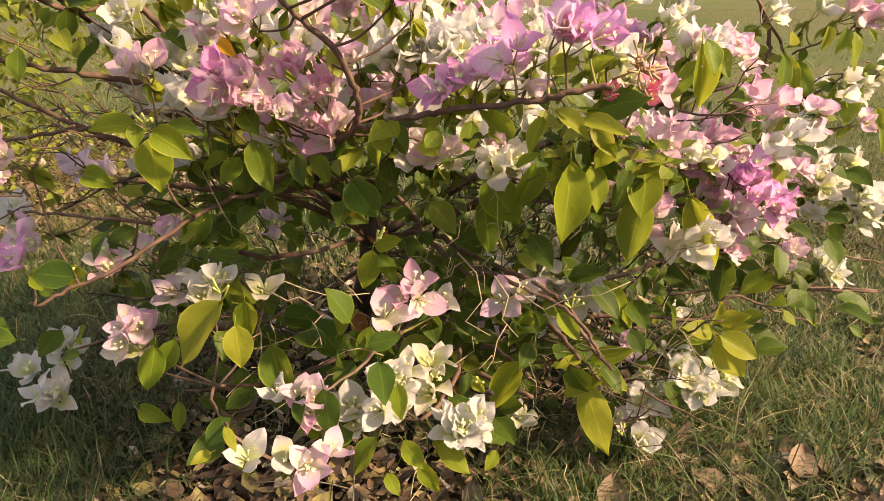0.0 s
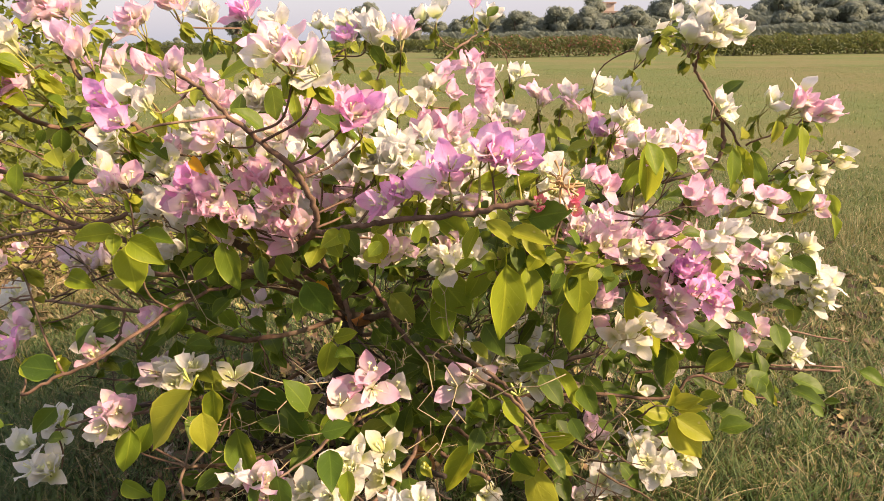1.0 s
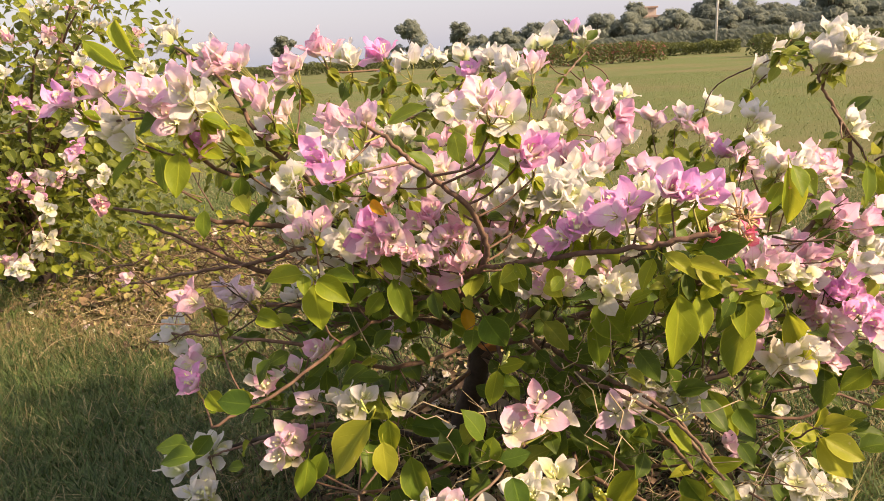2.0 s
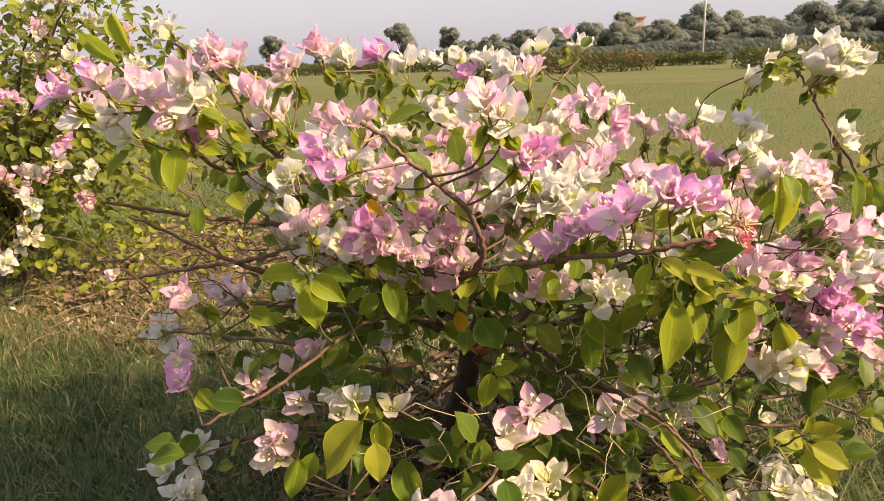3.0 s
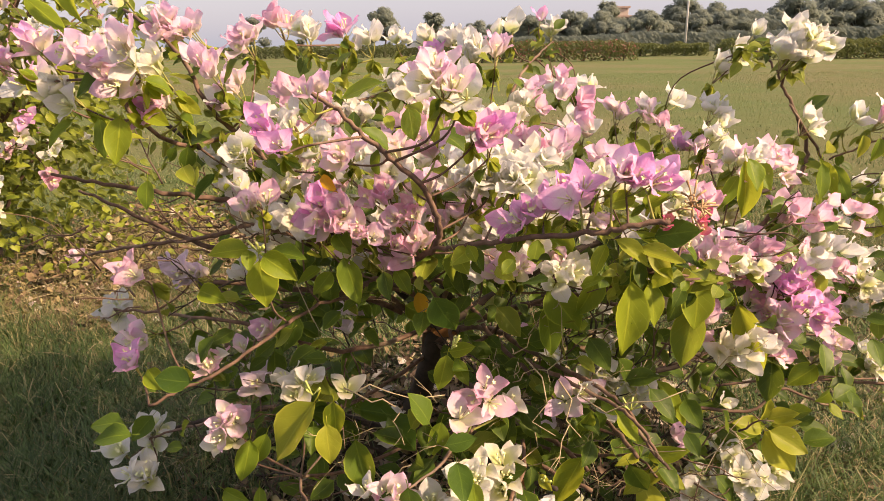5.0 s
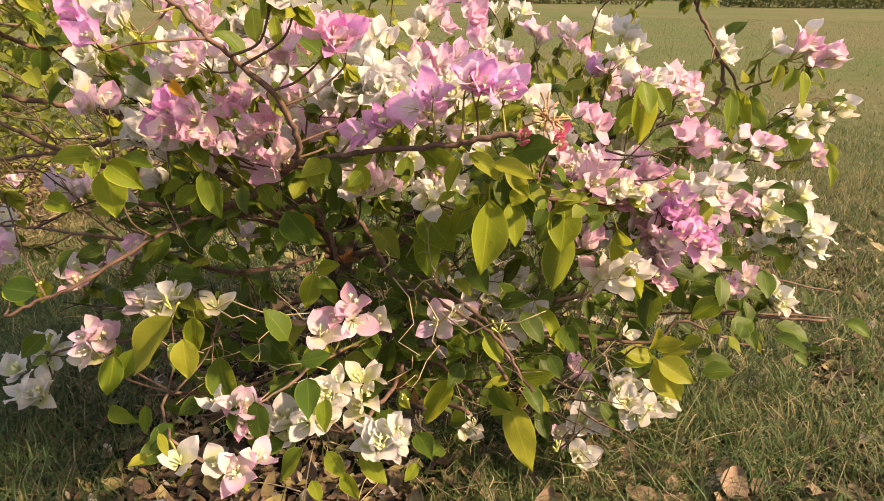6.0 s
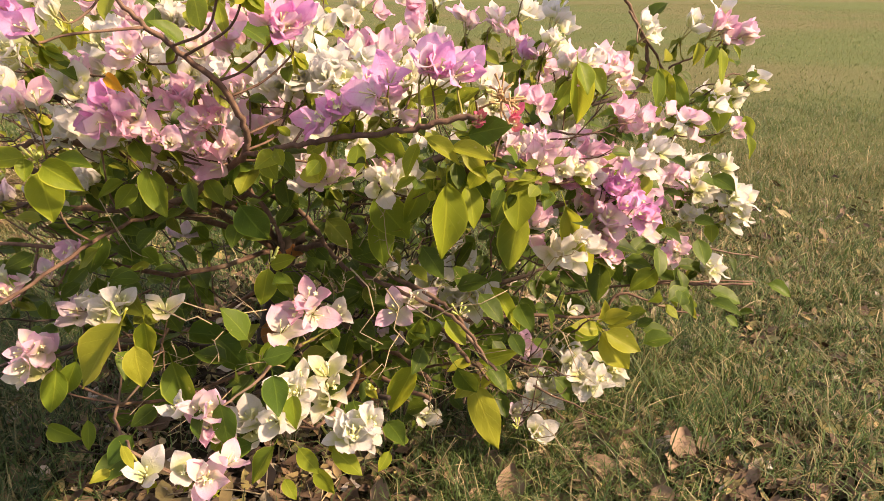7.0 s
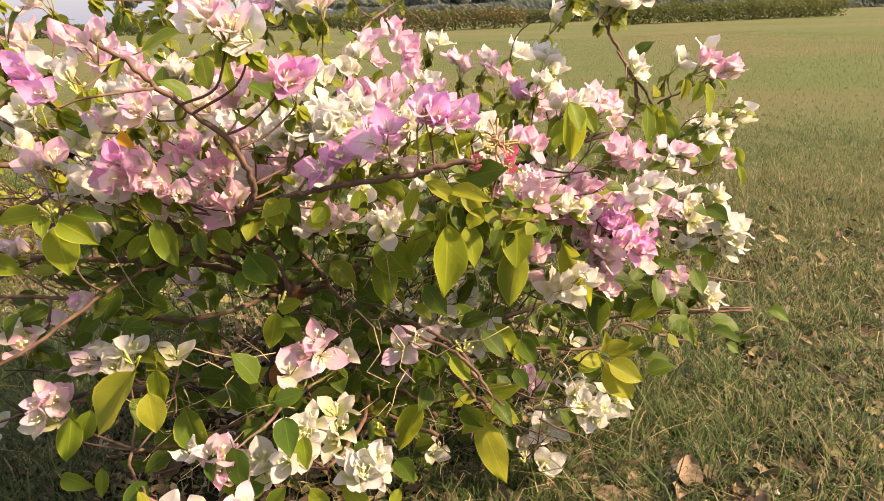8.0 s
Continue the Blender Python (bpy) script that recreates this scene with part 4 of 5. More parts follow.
blossom(0.119, 0.940, 0.815, 1, 1.1, "pink")
blossom(0.169, 0.950, 0.805, 1, 1.1, "pink")
blossom(0.108, 1.000, 0.789, 3, 0.95, "cream")
blossom(0.198, 1.000, 0.784, 2, 0.95, "cream")
blossom(0.211, 1.000, 0.750, 2, 0.8, "cream")
blossom(0.147, 2.097, 0.859, 3, 1.3, "white")
blossom(0.202, 2.103, 0.864, 3, 1.3, "white")
blossom(0.198, 1.918, 0.754, 2, 1.2, "blush")
blossom(0.150, 1.900, 0.748, 2, 1.1, "rose")
blossom(0.261, 1.760, 0.813, 4, 1.25, "blush")
blossom(0.316, 1.780, 0.825, 3, 1.25, "blush")
blossom(0.403, 1.871, 0.843, 3, 1.3, "white")
blossom(0.413, 1.547, 0.834, 2, 1.05, "white")
blossom(0.380, 1.436, 0.797, 2, 1.0, "white")
blossom(0.367, 1.725, 0.778, 3, 1.1, "rose")
blossom(0.392, 1.558, 0.744, 4, 1.1, "blush")
blossom(0.366, 1.600, 0.755, 2, 1.0, "pink")
blossom(0.415, 1.360, 0.766, 4, 1.0, "blush")
blossom(0.515, 1.458, 0.749, 4, 1.15, "blush")
blossom(0.461, 1.400, 0.744, 2, 1.1, "blush")
blossom(0.523, 1.778, 0.951, 4, 1.25, "white")
blossom(0.480, 1.750, 0.916, 2, 1.3, "white")
blossom(0.553, 1.515, 0.974, 6, 1.15, "white")
blossom(0.528, 1.500, 0.946, 4, 1.1, "white")
blossom(0.597, 1.550, 0.970, 4, 1.15, "white")
blossom(0.526, 1.700, 0.992, 1, 1.0, "white")
blossom(0.443, 1.484, 0.628, 4, 1.15, "cream")
blossom(0.341, 1.356, 0.607, 3, 1.15, "blush")
blossom(0.325, 1.168, 0.641, 4, 1.0, "blush")
blossom(0.306, 1.200, 0.622, 3, 1.1, "blush")
blossom(0.273, 1.200, 0.641, 3, 1.1, "blush")
blossom(0.567, 1.512, 0.628, 5, 1.15, "rose")
blossom(0.516, 1.442, 0.560, 4, 1.1, "rose")
blossom(0.369, 1.178, 0.621, 3, 0.9, "cream")
blossom(0.455, 1.197, 0.584, 5, 1.0, "pink")
blossom(0.485, 1.160, 0.545, 4, 1.05, "pink")
blossom(0.430, 1.200, 0.505, 4, 1.1, "blush")
blossom(0.431, 1.173, 0.477, 3, 1.0, "rose")
blossom(0.596, 1.444, 0.546, 4, 1.1, "blush")
blossom(0.357, 1.200, 0.593, 2, 0.9, "pink")
blossom(0.404, 1.220, 0.547, 3, 1.0, "rose")
blossom(0.433, 1.180, 0.535, 3, 1.05, "blush")
blossom(0.532, 1.300, 0.549, 3, 1.05, "blush")
blossom(0.447, 1.225, 0.556, 3, 1.0, "pink")
blossom(0.518, 1.277, 0.543, 4, 1.1, "blush")
blossom(0.659, 1.588, 0.575, 4, 1.1, "white")
blossom(0.547, 1.511, 0.558, 4, 1.1, "rose")
blossom(0.462, 1.620, 0.603, 3, 1.1, "cream")
blossom(0.340, 1.380, 0.614, 3, 1.1, "blush")
blossom(0.723, 1.545, 0.529, 5, 1.1, "white")
blossom(0.722, 1.473, 0.492, 5, 1.05, "cream")
blossom(0.805, 1.463, 0.476, 5, 1.1, "white")
blossom(0.814, 1.470, 0.435, 3, 1.1, "white")
blossom(0.732, 1.566, 0.329, 2, 1.1, "rose")
blossom(0.667, 1.477, 0.327, 2, 0.9, "rose")
blossom(0.780, 1.501, 0.305, 4, 1.1, "white")
blossom(0.730, 1.500, 0.420, 2, 1.0, "white")
blossom(0.775, 1.598, 0.815, 5, 1.15, "blush")
blossom(0.827, 1.600, 0.803, 2, 1.15, "blush")
blossom(0.722, 1.600, 0.815, 1, 1.2, "white")
blossom(0.944, 1.750, 0.672, 4, 1.15, "white")
blossom(0.875, 1.700, 0.653, 3, 1.0, "cream")
blossom(0.599, 1.532, 0.814, 2, 0.95, "white")
blossom(0.839, 1.800, 0.638, 3, 1.1, "white")
blossom(0.766, 1.700, 0.562, 3, 1.1, "white")
blossom(0.813, 1.550, 0.518, 2, 1.0, "cream")
blossom(0.836, 1.600, 0.601, 2, 0.9, "blush")
blossom(0.209, 1.350, 0.391, 4, 1.2, "white")
blossom(0.208, 1.350, 0.319, 4, 1.2, "white")
blossom(0.261, 1.350, 0.320, 2, 1.1, "blush")
blossom(0.107, 1.074, 0.436, 2, 1.35, "blush")
blossom(-0.042, 1.006, 0.488, 2, 1.15, "rose")
blossom(-0.007, 1.020, 0.451, 1, 1.2, "cream")
blossom(-0.078, 0.971, 0.458, 1, 1.35, "blush")
blossom(0.077, 1.402, 0.342, 2, 1.0, "white")
blossom(0.033, 1.442, 0.374, 1, 1.3, "rose")
blossom(-0.331, 1.023, 0.469, 3, 1.05, "cream")
blossom(-0.265, 1.049, 0.453, 1, 1.1, "cream")
blossom(-0.458, 1.039, 0.407, 2, 1.1, "blush")
blossom(-0.449, 1.030, 0.367, 2, 0.95, "cream")
blossom(-0.425, 1.128, 0.509, 2, 1.1, "rose")
blossom(-0.458, 1.120, 0.485, 1, 1.1, "blush")
blossom(-0.507, 1.094, 0.484, 1, 1.25, "cream")
blossom(-0.505, 1.080, 0.467, 2, 0.9, "rose")
blossom(-0.597, 1.022, 0.499, 2, 1.05, "pink")
blossom(-0.641, 1.120, 0.514, 2, 1.0, "blush")
blossom(-0.612, 1.300, 0.556, 3, 1.2, "lilac")
blossom(-0.657, 1.300, 0.562, 2, 1.2, "lilac")
blossom(-0.552, 0.973, 0.653, 2, 0.85, "rose")
blossom(-0.769, 1.273, 0.494, 4, 1.1, "white")
blossom(-0.475, 1.205, 0.375, 2, 1.2, "lilac")
blossom(-0.751, 1.290, 0.220, 3, 1.3, "white")
blossom(-0.813, 1.287, 0.170, 2, 1.3, "white")
blossom(-0.722, 1.216, 0.167, 3, 1.35, "white")
blossom(-0.445, 1.019, 0.409, 2, 1.0, "blush")
blossom(-0.223, 0.797, 0.359, 1, 1.08, "white")
blossom(-0.155, 0.805, 0.344, 2, 1.0, "rose")
blossom(-0.178, 0.810, 0.350, 1, 1.0, "white")
blossom(-0.152, 0.883, 0.360, 4, 1.05, "blush")
blossom(-0.178, 0.880, 0.390, 2, 1.05, "blush")
blossom(-0.114, 0.900, 0.360, 2, 1.05, "white")
blossom(-0.058, 0.907, 0.393, 5, 1.05, "white")
blossom(0.014, 0.856, 0.356, 5, 1.0, "white")
blossom(-0.014, 0.950, 0.372, 3, 1.05, "cream")
blossom(-0.074, 0.890, 0.379, 2, 1.1, "white")
blossom(0.047, 0.870, 0.370, 2, 0.9, "white")
blossom(0.128, 1.231, 0.118, 2, 0.95, "white")
blossom(0.417, 1.285, 0.206, 5, 1.2, "white")
blossom(0.455, 1.228, 0.197, 5, 1.2, "white")
blossom(0.345, 1.179, 0.119, 2, 1.2, "white")
blossom(0.372, 1.231, 0.166, 4, 1.2, "white")
blossom(0.298, 1.200, 0.145, 1, 1.0, "blush")
blossom(0.508, 1.270, 0.199, 2, 1.1, "cream")
blossom(0.460, 1.450, 0.228, 1, 1.0, "white")
bush.blossom((0.236, 0.993, 0.742), 1, 0.55, "dried", 0)
bush.blossom((0.190, 0.990, 0.735), 1, 0.45, "dried", 0)

blossom(0.165, 1.230, 0.415, 3, 1.15, "white")
blossom(0.232, 1.240, 0.372, 3, 1.15, "white")
blossom(-0.020, 1.080, 0.642, 3, 1.0, "blush")
blossom(0.070, 1.110, 0.628, 3, 1.0, "white")

# buds, withered bits and bare zigzag twigs
for at, count, up in (((-0.355, 0.968, 0.690), 9, 0.9), ((-0.505, 0.990, 0.487), 5, 0.8), ((-0.486, 1.100, 0.624), 5, 0.8), ((-0.330, 1.050, 0.834), 5, 0.9), ((0.171, 1.050, 0.421), 7, 0.9),
                      ((0.286, 1.140, 0.145), 5, 0.8), ((-0.100, 1.035, 0.523), 6, 0.9), ((0.157, 1.700, 0.778), 7, 0.9), ((0.035, 0.960, 0.352), 4, 0.8), ((-0.300, 0.985, 0.468), 6, 0.9)):
    bush.buds(at, count, up)
bush.withered((0.214, 0.975, 0.757), 22)
for crook in ([(-0.262, 1.02, 0.462), (-0.240, 1.00, 0.465), (-0.218, 1.00, 0.480), (-0.193, 1.00, 0.469), (-0.155, 1.00, 0.458), (-0.109, 1.02, 0.455)],
              [(-0.240, 1.00, 0.465), (-0.214, 0.99, 0.456), (-0.198, 0.99, 0.462), (-0.178, 0.985, 0.452)],
              [(0.090, 1.03, 0.455), (0.128, 1.01, 0.438), (0.160, 1.00, 0.462), (0.196, 0.99, 0.470), (0.232, 0.985, 0.492)],
              [(0.010, 1.06, 0.500), (0.036, 1.04, 0.478), (0.044, 1.03, 0.440), (0.022, 1.02, 0.414), (0.056, 1.01, 0.398)],
              [(0.061, 1.05, 0.470), (0.080, 1.03, 0.448), (0.072, 1.02, 0.418), (0.094, 1.01, 0.396)]):
    bush.stem("twig", [Vector(q) for q in crook], 0.0013, 0.0007, STRAW, 5, 0.15, "bare pale zigzag twig")
limb([(0.610, 1.500, 0.262), (0.741, 1.500, 0.255), (0.879, 1.500, 0.251)], 0.0034, 0.0030)

# more heads deeper in the canopy
rng_deep = random.Random(61)
deep = []
for k in range(50):
    deep.append(((rng_deep.uniform(-0.50, 0.20), rng_deep.uniform(1.20, 1.60), rng_deep.uniform(0.64, 0.88)), 5, 1.05, rng_deep.choice(("white", "cream", "blush", "blush", "rose"))))
for k in range(44):
    deep.append(((rng_deep.uniform(-0.45, 0.28), rng_deep.uniform(1.14, 1.45), rng_deep.uniform(0.58, 0.72)), 4, 1.0, rng_deep.choice(("white", "white", "white", "cream", "blush"))))
for k in range(24):
    deep.append(((rng_deep.uniform(0.24, 0.50), rng_deep.uniform(1.12, 1.34), rng_deep.uniform(0.46, 0.70)), 5, 1.0, rng_deep.choice(("blush", "cream", "white", "rose"))))
for k in range(6):
    deep.append(((rng_deep.uniform(0.56, 0.80), rng_deep.uniform(1.46, 1.64), rng_deep.uniform(0.40, 0.66)), 5, 1.05, rng_deep.choice(("white", "blush", "cream"))))
for k in range(7):
    deep.append(((rng_deep.uniform(-0.55, 0.35), rng_deep.uniform(1.25, 1.55), rng_deep.uniform(0.16, 0.45)), 3, 1.0, rng_deep.choice(("white", "lilac", "blush", "white"))))
bush.deep_heads(deep)

# large leaves that stand out
leaf((0.148, 1.000, 0.645), (0.147, 0.980, 0.541), 0.52, "bright")
leaf((0.177, 1.020, 0.636), (0.190, 1.000, 0.578), 0.6, "bright")
leaf((0.254, 1.060, 0.626), (0.256, 1.040, 0.557), 0.75, "bright")
leaf((0.263, 1.090, 0.576), (0.247, 1.070, 0.481), 0.55, "mid")
leaf((0.048, 1.120, 0.591), (0.096, 1.100, 0.525), 0.72, "mid")
leaf((0.046, 1.140, 0.554), (0.060, 1.120, 0.474), 0.6, "mid")
leaf((0.123, 1.110, 0.618), (0.092, 1.090, 0.551), 0.5, "mid")
leaf((0.349, 1.150, 0.558), (0.391, 1.130, 0.441), 0.4, "bright")
leaf((0.382, 1.170, 0.507), (0.397, 1.150, 0.426), 0.4, "mid")
leaf((0.391, 1.300, 0.766), (0.411, 1.280, 0.715), 0.75, "mid")
leaf((0.397, 1.330, 0.757), (0.408, 1.310, 0.655), 0.45, "bright")
leaf((0.396, 1.350, 0.728), (0.358, 1.330, 0.671), 0.5, "mid")
leaf((0.603, 1.500, 0.726), (0.606, 1.480, 0.649), 0.5, "mid")
leaf((-0.375, 0.980, 0.692), (-0.424, 0.960, 0.690), 0.8, "bright")
leaf((-0.371, 0.970, 0.693), (-0.364, 0.950, 0.670), 0.7, "bright")
leaf((-0.351, 0.970, 0.685), (-0.304, 0.950, 0.660), 0.65, "bright")
leaf((-0.360, 0.980, 0.675), (-0.350, 0.960, 0.612), 0.7, "bright")
leaf((-0.347, 0.990, 0.685), (-0.291, 0.970, 0.686), 0.5, "mid")
leaf((-0.450, 0.980, 0.630), (-0.411, 0.960, 0.624), 0.7, "bright")
leaf((-0.267, 1.050, 0.697), (-0.246, 1.030, 0.670), 0.8, "mid")
leaf((-0.258, 1.050, 0.659), (-0.234, 1.030, 0.593), 0.55, "mid")
leaf((-0.187, 1.080, 0.632), (-0.162, 1.060, 0.600), 0.6, "mid")
leaf((-0.283, 1.070, 0.630), (-0.306, 1.050, 0.599), 0.65, "mid")
leaf((-0.301, 1.080, 0.631), (-0.337, 1.060, 0.619), 0.5, "mid")
leaf((-0.175, 1.260, 0.530), (-0.160, 1.240, 0.489), 0.6, "amber")
leaf((-0.201, 1.280, 0.497), (-0.145, 1.260, 0.472), 0.6, "mid")
leaf((-0.276, 1.020, 0.785), (-0.255, 1.000, 0.769), 0.55, "amber")
leaf((-0.295, 0.970, 0.464), (-0.350, 0.950, 0.379), 0.66, "lime")
leaf((-0.271, 0.990, 0.455), (-0.266, 0.970, 0.408), 0.8, "bright")
leaf((-0.274, 0.955, 0.438), (-0.268, 0.935, 0.383), 0.7, "lime")
leaf((-0.242, 0.990, 0.391), (-0.220, 0.970, 0.316), 0.62, "mid")
leaf((-0.408, 1.000, 0.381), (-0.419, 0.980, 0.316), 0.55, "mid")
leaf((-0.389, 1.020, 0.380), (-0.410, 1.000, 0.327), 0.55, "mid")
leaf((-0.107, 1.050, 0.506), (-0.119, 1.030, 0.455), 0.65, "bright")
leaf((-0.104, 1.050, 0.512), (-0.064, 1.030, 0.529), 0.55, "bright")
leaf((-0.096, 1.060, 0.495), (-0.075, 1.040, 0.460), 0.6, "mid")
leaf((-0.214, 1.120, 0.358), (-0.159, 1.100, 0.310), 0.75, "dark")
leaf((-0.122, 1.100, 0.362), (-0.137, 1.080, 0.313), 0.7, "mid")
leaf((-0.268, 1.150, 0.353), (-0.199, 1.130, 0.356), 0.6, "dark")
leaf((0.233, 1.150, 0.422), (0.287, 1.130, 0.350), 0.3, "bright")
leaf((0.149, 1.030, 0.424), (0.176, 1.010, 0.391), 0.7, "bright")
leaf((0.101, 1.060, 0.378), (0.113, 1.040, 0.419), 0.6, "mid")
leaf((0.190, 1.020, 0.318), (0.234, 1.000, 0.209), 0.42, "lime")
leaf((0.472, 1.290, 0.265), (0.376, 1.270, 0.254), 0.4, "mid")
leaf((0.480, 1.280, 0.270), (0.524, 1.260, 0.293), 0.4, "lime")
leaf((0.466, 1.270, 0.263), (0.516, 1.250, 0.192), 0.7, "lime")
leaf((0.203, 1.050, 0.341), (0.259, 1.030, 0.369), 0.45, "bright")
leaf((0.461, 1.280, 0.282), (0.465, 1.260, 0.334), 0.6, "lime")
leaf((0.190, 1.050, 0.342), (0.153, 1.030, 0.340), 0.45, "lime")
leaf((0.232, 1.060, 0.319), (0.203, 1.040, 0.296), 0.5, "lime")
leaf((-0.522, 0.965, 0.872), (-0.527, 0.945, 0.814), 0.6, "bright")
leaf((-0.566, 0.990, 0.868), (-0.554, 0.970, 0.818), 0.45, "mid")
leaf((-0.610, 1.000, 0.866), (-0.641, 0.980, 0.830), 0.5, "mid")
leaf((-0.710, 1.180, 1.066), (-0.686, 1.160, 1.001), 0.45, "bright")
leaf((-0.784, 1.200, 1.038), (-0.708, 1.180, 0.984), 0.35, "bright")
leaf((-0.542, 1.050, 0.774), (-0.541, 1.030, 0.733), 0.6, "mid")
leaf((-0.453, 1.080, 0.777), (-0.481, 1.060, 0.742), 0.5, "dark")
leaf((-0.262, 1.120, 0.884), (-0.198, 1.100, 0.914), 0.6, "mid")
leaf((-0.149, 0.990, 0.880), (-0.139, 0.970, 0.841), 0.7, "mid")
leaf((-0.119, 0.980, 0.873), (-0.110, 0.960, 0.832), 0.35, "bright")
leaf((0.148, 1.000, 0.761), (0.102, 0.980, 0.758), 0.55, "bright")
leaf((0.156, 1.000, 0.751), (0.188, 0.980, 0.769), 0.55, "mid")
leaf((0.161, 1.050, 0.702), (0.211, 1.030, 0.687), 0.4, "bright")
leaf((0.129, 1.020, 0.746), (0.145, 1.000, 0.770), 0.7, "mid")
leaf((-0.084, 0.860, 0.338), (-0.117, 0.840, 0.297), 0.55, "mid")
leaf((-0.052, 0.860, 0.334), (-0.026, 0.840, 0.307), 0.6, "bright")
leaf((-0.010, 0.870, 0.324), (0.030, 0.850, 0.296), 0.55, "bright")
leaf((0.063, 0.900, 0.293), (0.049, 0.880, 0.274), 0.6, "bright")
leaf((-0.032, 0.860, 0.302), (-0.010, 0.840, 0.272), 0.6, "bright")
leaf((-0.072, 0.850, 0.294), (-0.056, 0.830, 0.276), 0.6, "bright")
leaf((0.032, 0.970, 0.358), (0.049, 0.950, 0.344), 0.6, "lime")
leaf((0.102, 1.050, 0.335), (0.060, 1.030, 0.262), 0.55, "bright")
leaf((-0.243, 0.800, 0.393), (-0.225, 0.780, 0.375), 0.4, "lime")
leaf((-0.262, 0.800, 0.358), (-0.277, 0.780, 0.359), 0.6, "lime")
leaf((-0.529, 1.150, 0.180), (-0.478, 1.130, 0.158), 0.6, "mid")
leaf((-0.461, 1.150, 0.189), (-0.458, 1.130, 0.139), 0.45, "mid")
leaf((-0.566, 1.020, 0.485), (-0.535, 1.000, 0.460), 0.75, "bright")
leaf((-0.524, 1.020, 0.466), (-0.484, 1.000, 0.487), 0.7, "bright")
leaf((-0.527, 1.020, 0.466), (-0.508, 1.000, 0.496), 0.6, "lime")
leaf((0.090, 1.200, 0.622), (0.026, 1.180, 0.691), 0.45, "mid")
leaf((-0.025, 1.150, 0.708), (-0.061, 1.130, 0.699), 0.5, "mid")
leaf((0.028, 1.100, 0.675), (0.019, 1.080, 0.632), 0.6, "mid")
leaf((-0.100, 1.100, 0.653), (-0.107, 1.080, 0.614), 0.6, "mid")
leaf((-0.157, 1.150, 0.642), (-0.170, 1.130, 0.615), 0.7, "dark")
leaf((0.431, 1.380, 0.751), (0.456, 1.360, 0.698), 0.6, "mid")
leaf((0.644, 1.600, 0.718), (0.677, 1.580, 0.637), 0.35, "bright")
leaf((0.657, 1.620, 0.691), (0.663, 1.600, 0.640), 0.45, "mid")
leaf((0.684, 1.620, 0.703), (0.718, 1.600, 0.621), 0.4, "mid")
leaf((0.732, 1.550, 0.768), (0.718, 1.530, 0.726), 0.6, "mid")
leaf((0.760, 1.570, 0.761), (0.762, 1.550, 0.689), 0.5, "bright")
leaf((0.714, 1.580, 0.771), (0.706, 1.560, 0.728), 0.5, "lime")
leaf((0.769, 1.600, 0.663), (0.738, 1.580, 0.606), 0.5, "mid")
leaf((0.794, 1.600, 0.663), (0.779, 1.580, 0.581), 0.6, "mid")
leaf((0.847, 1.600, 0.613), (0.864, 1.580, 0.567), 0.55, "mid")
leaf((0.850, 1.580, 0.574), (0.867, 1.560, 0.528), 0.5, "bright")
leaf((0.788, 1.580, 0.765), (0.803, 1.560, 0.744), 0.4, "bright")
leaf((0.652, 1.500, 0.289), (0.590, 1.480, 0.251), 0.7, "bright")
leaf((0.657, 1.420, 0.271), (0.664, 1.400, 0.247), 0.8, "bright")
leaf((0.648, 1.420, 0.244), (0.674, 1.400, 0.220), 0.6, "bright")
leaf((0.691, 1.420, 0.243), (0.717, 1.400, 0.219), 0.4, "lime")
leaf((0.758, 1.500, 0.400), (0.762, 1.480, 0.361), 0.8, "mid")
leaf((0.643, 1.500, 0.422), (0.635, 1.480, 0.377), 0.6, "mid")
leaf((0.120, 0.970, 0.712), (0.165, 0.950, 0.690), 0.45, "lime")
leaf((0.150, 0.970, 0.700), (0.205, 0.950, 0.686), 0.45, "lime")
leaf((0.170, 1.000, 0.690), (0.200, 0.980, 0.655), 0.50, "lime")
leaf((0.110, 0.980, 0.702), (0.090, 0.960, 0.665), 0.50, "bright")
leaf((0.455, 1.260, 0.275), (0.400, 1.240, 0.300), 0.6, "lime")
leaf((0.470, 1.260, 0.270), (0.532, 1.240, 0.235), 0.7, "lime")
leaf((0.460, 1.250, 0.300), (0.502, 1.230, 0.328), 0.6, "lime")
leaf((0.200, 1.030, 0.330), (0.163, 1.010, 0.298), 0.6, "lime")
leaf((0.215, 1.030, 0.335), (0.252, 1.010, 0.312), 0.6, "lime")
bush.place_leaf(Vector((-0.175, 1.455, 0.385)), Vector((-0.115, 1.43, 0.378)), 0.55, "rust")
bush.place_leaf(Vector((-0.185, 1.36, 0.262)), Vector((-0.175, 1.34, 0.205)), 0.6, "rust")
bush.place_leaf(Vector((-0.02, 1.30, 0.17)), Vector((0.03, 1.27, 0.13)), 0.6, "rust")
# Mostly dark tones: the inside shade is painted into these leaves.
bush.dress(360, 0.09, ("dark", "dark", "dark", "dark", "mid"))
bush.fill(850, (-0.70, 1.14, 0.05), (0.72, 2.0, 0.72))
bush.fill(110, (-0.50, 1.06, 0.22), (0.10, 1.30, 0.66), ("mid", "mid", "bright", "dark"), 0.95)
bush.fill(110, (0.02, 1.45, 0.58), (0.42, 1.95, 0.76), ("bright", "bright", "lime"), 0.8)
bush.fill(300, (-0.62, 1.12, 0.62), (0.20, 1.75, 0.96), ("bright", "mid", "lime"), 0.7)
bush.fresh(560, 0.58)
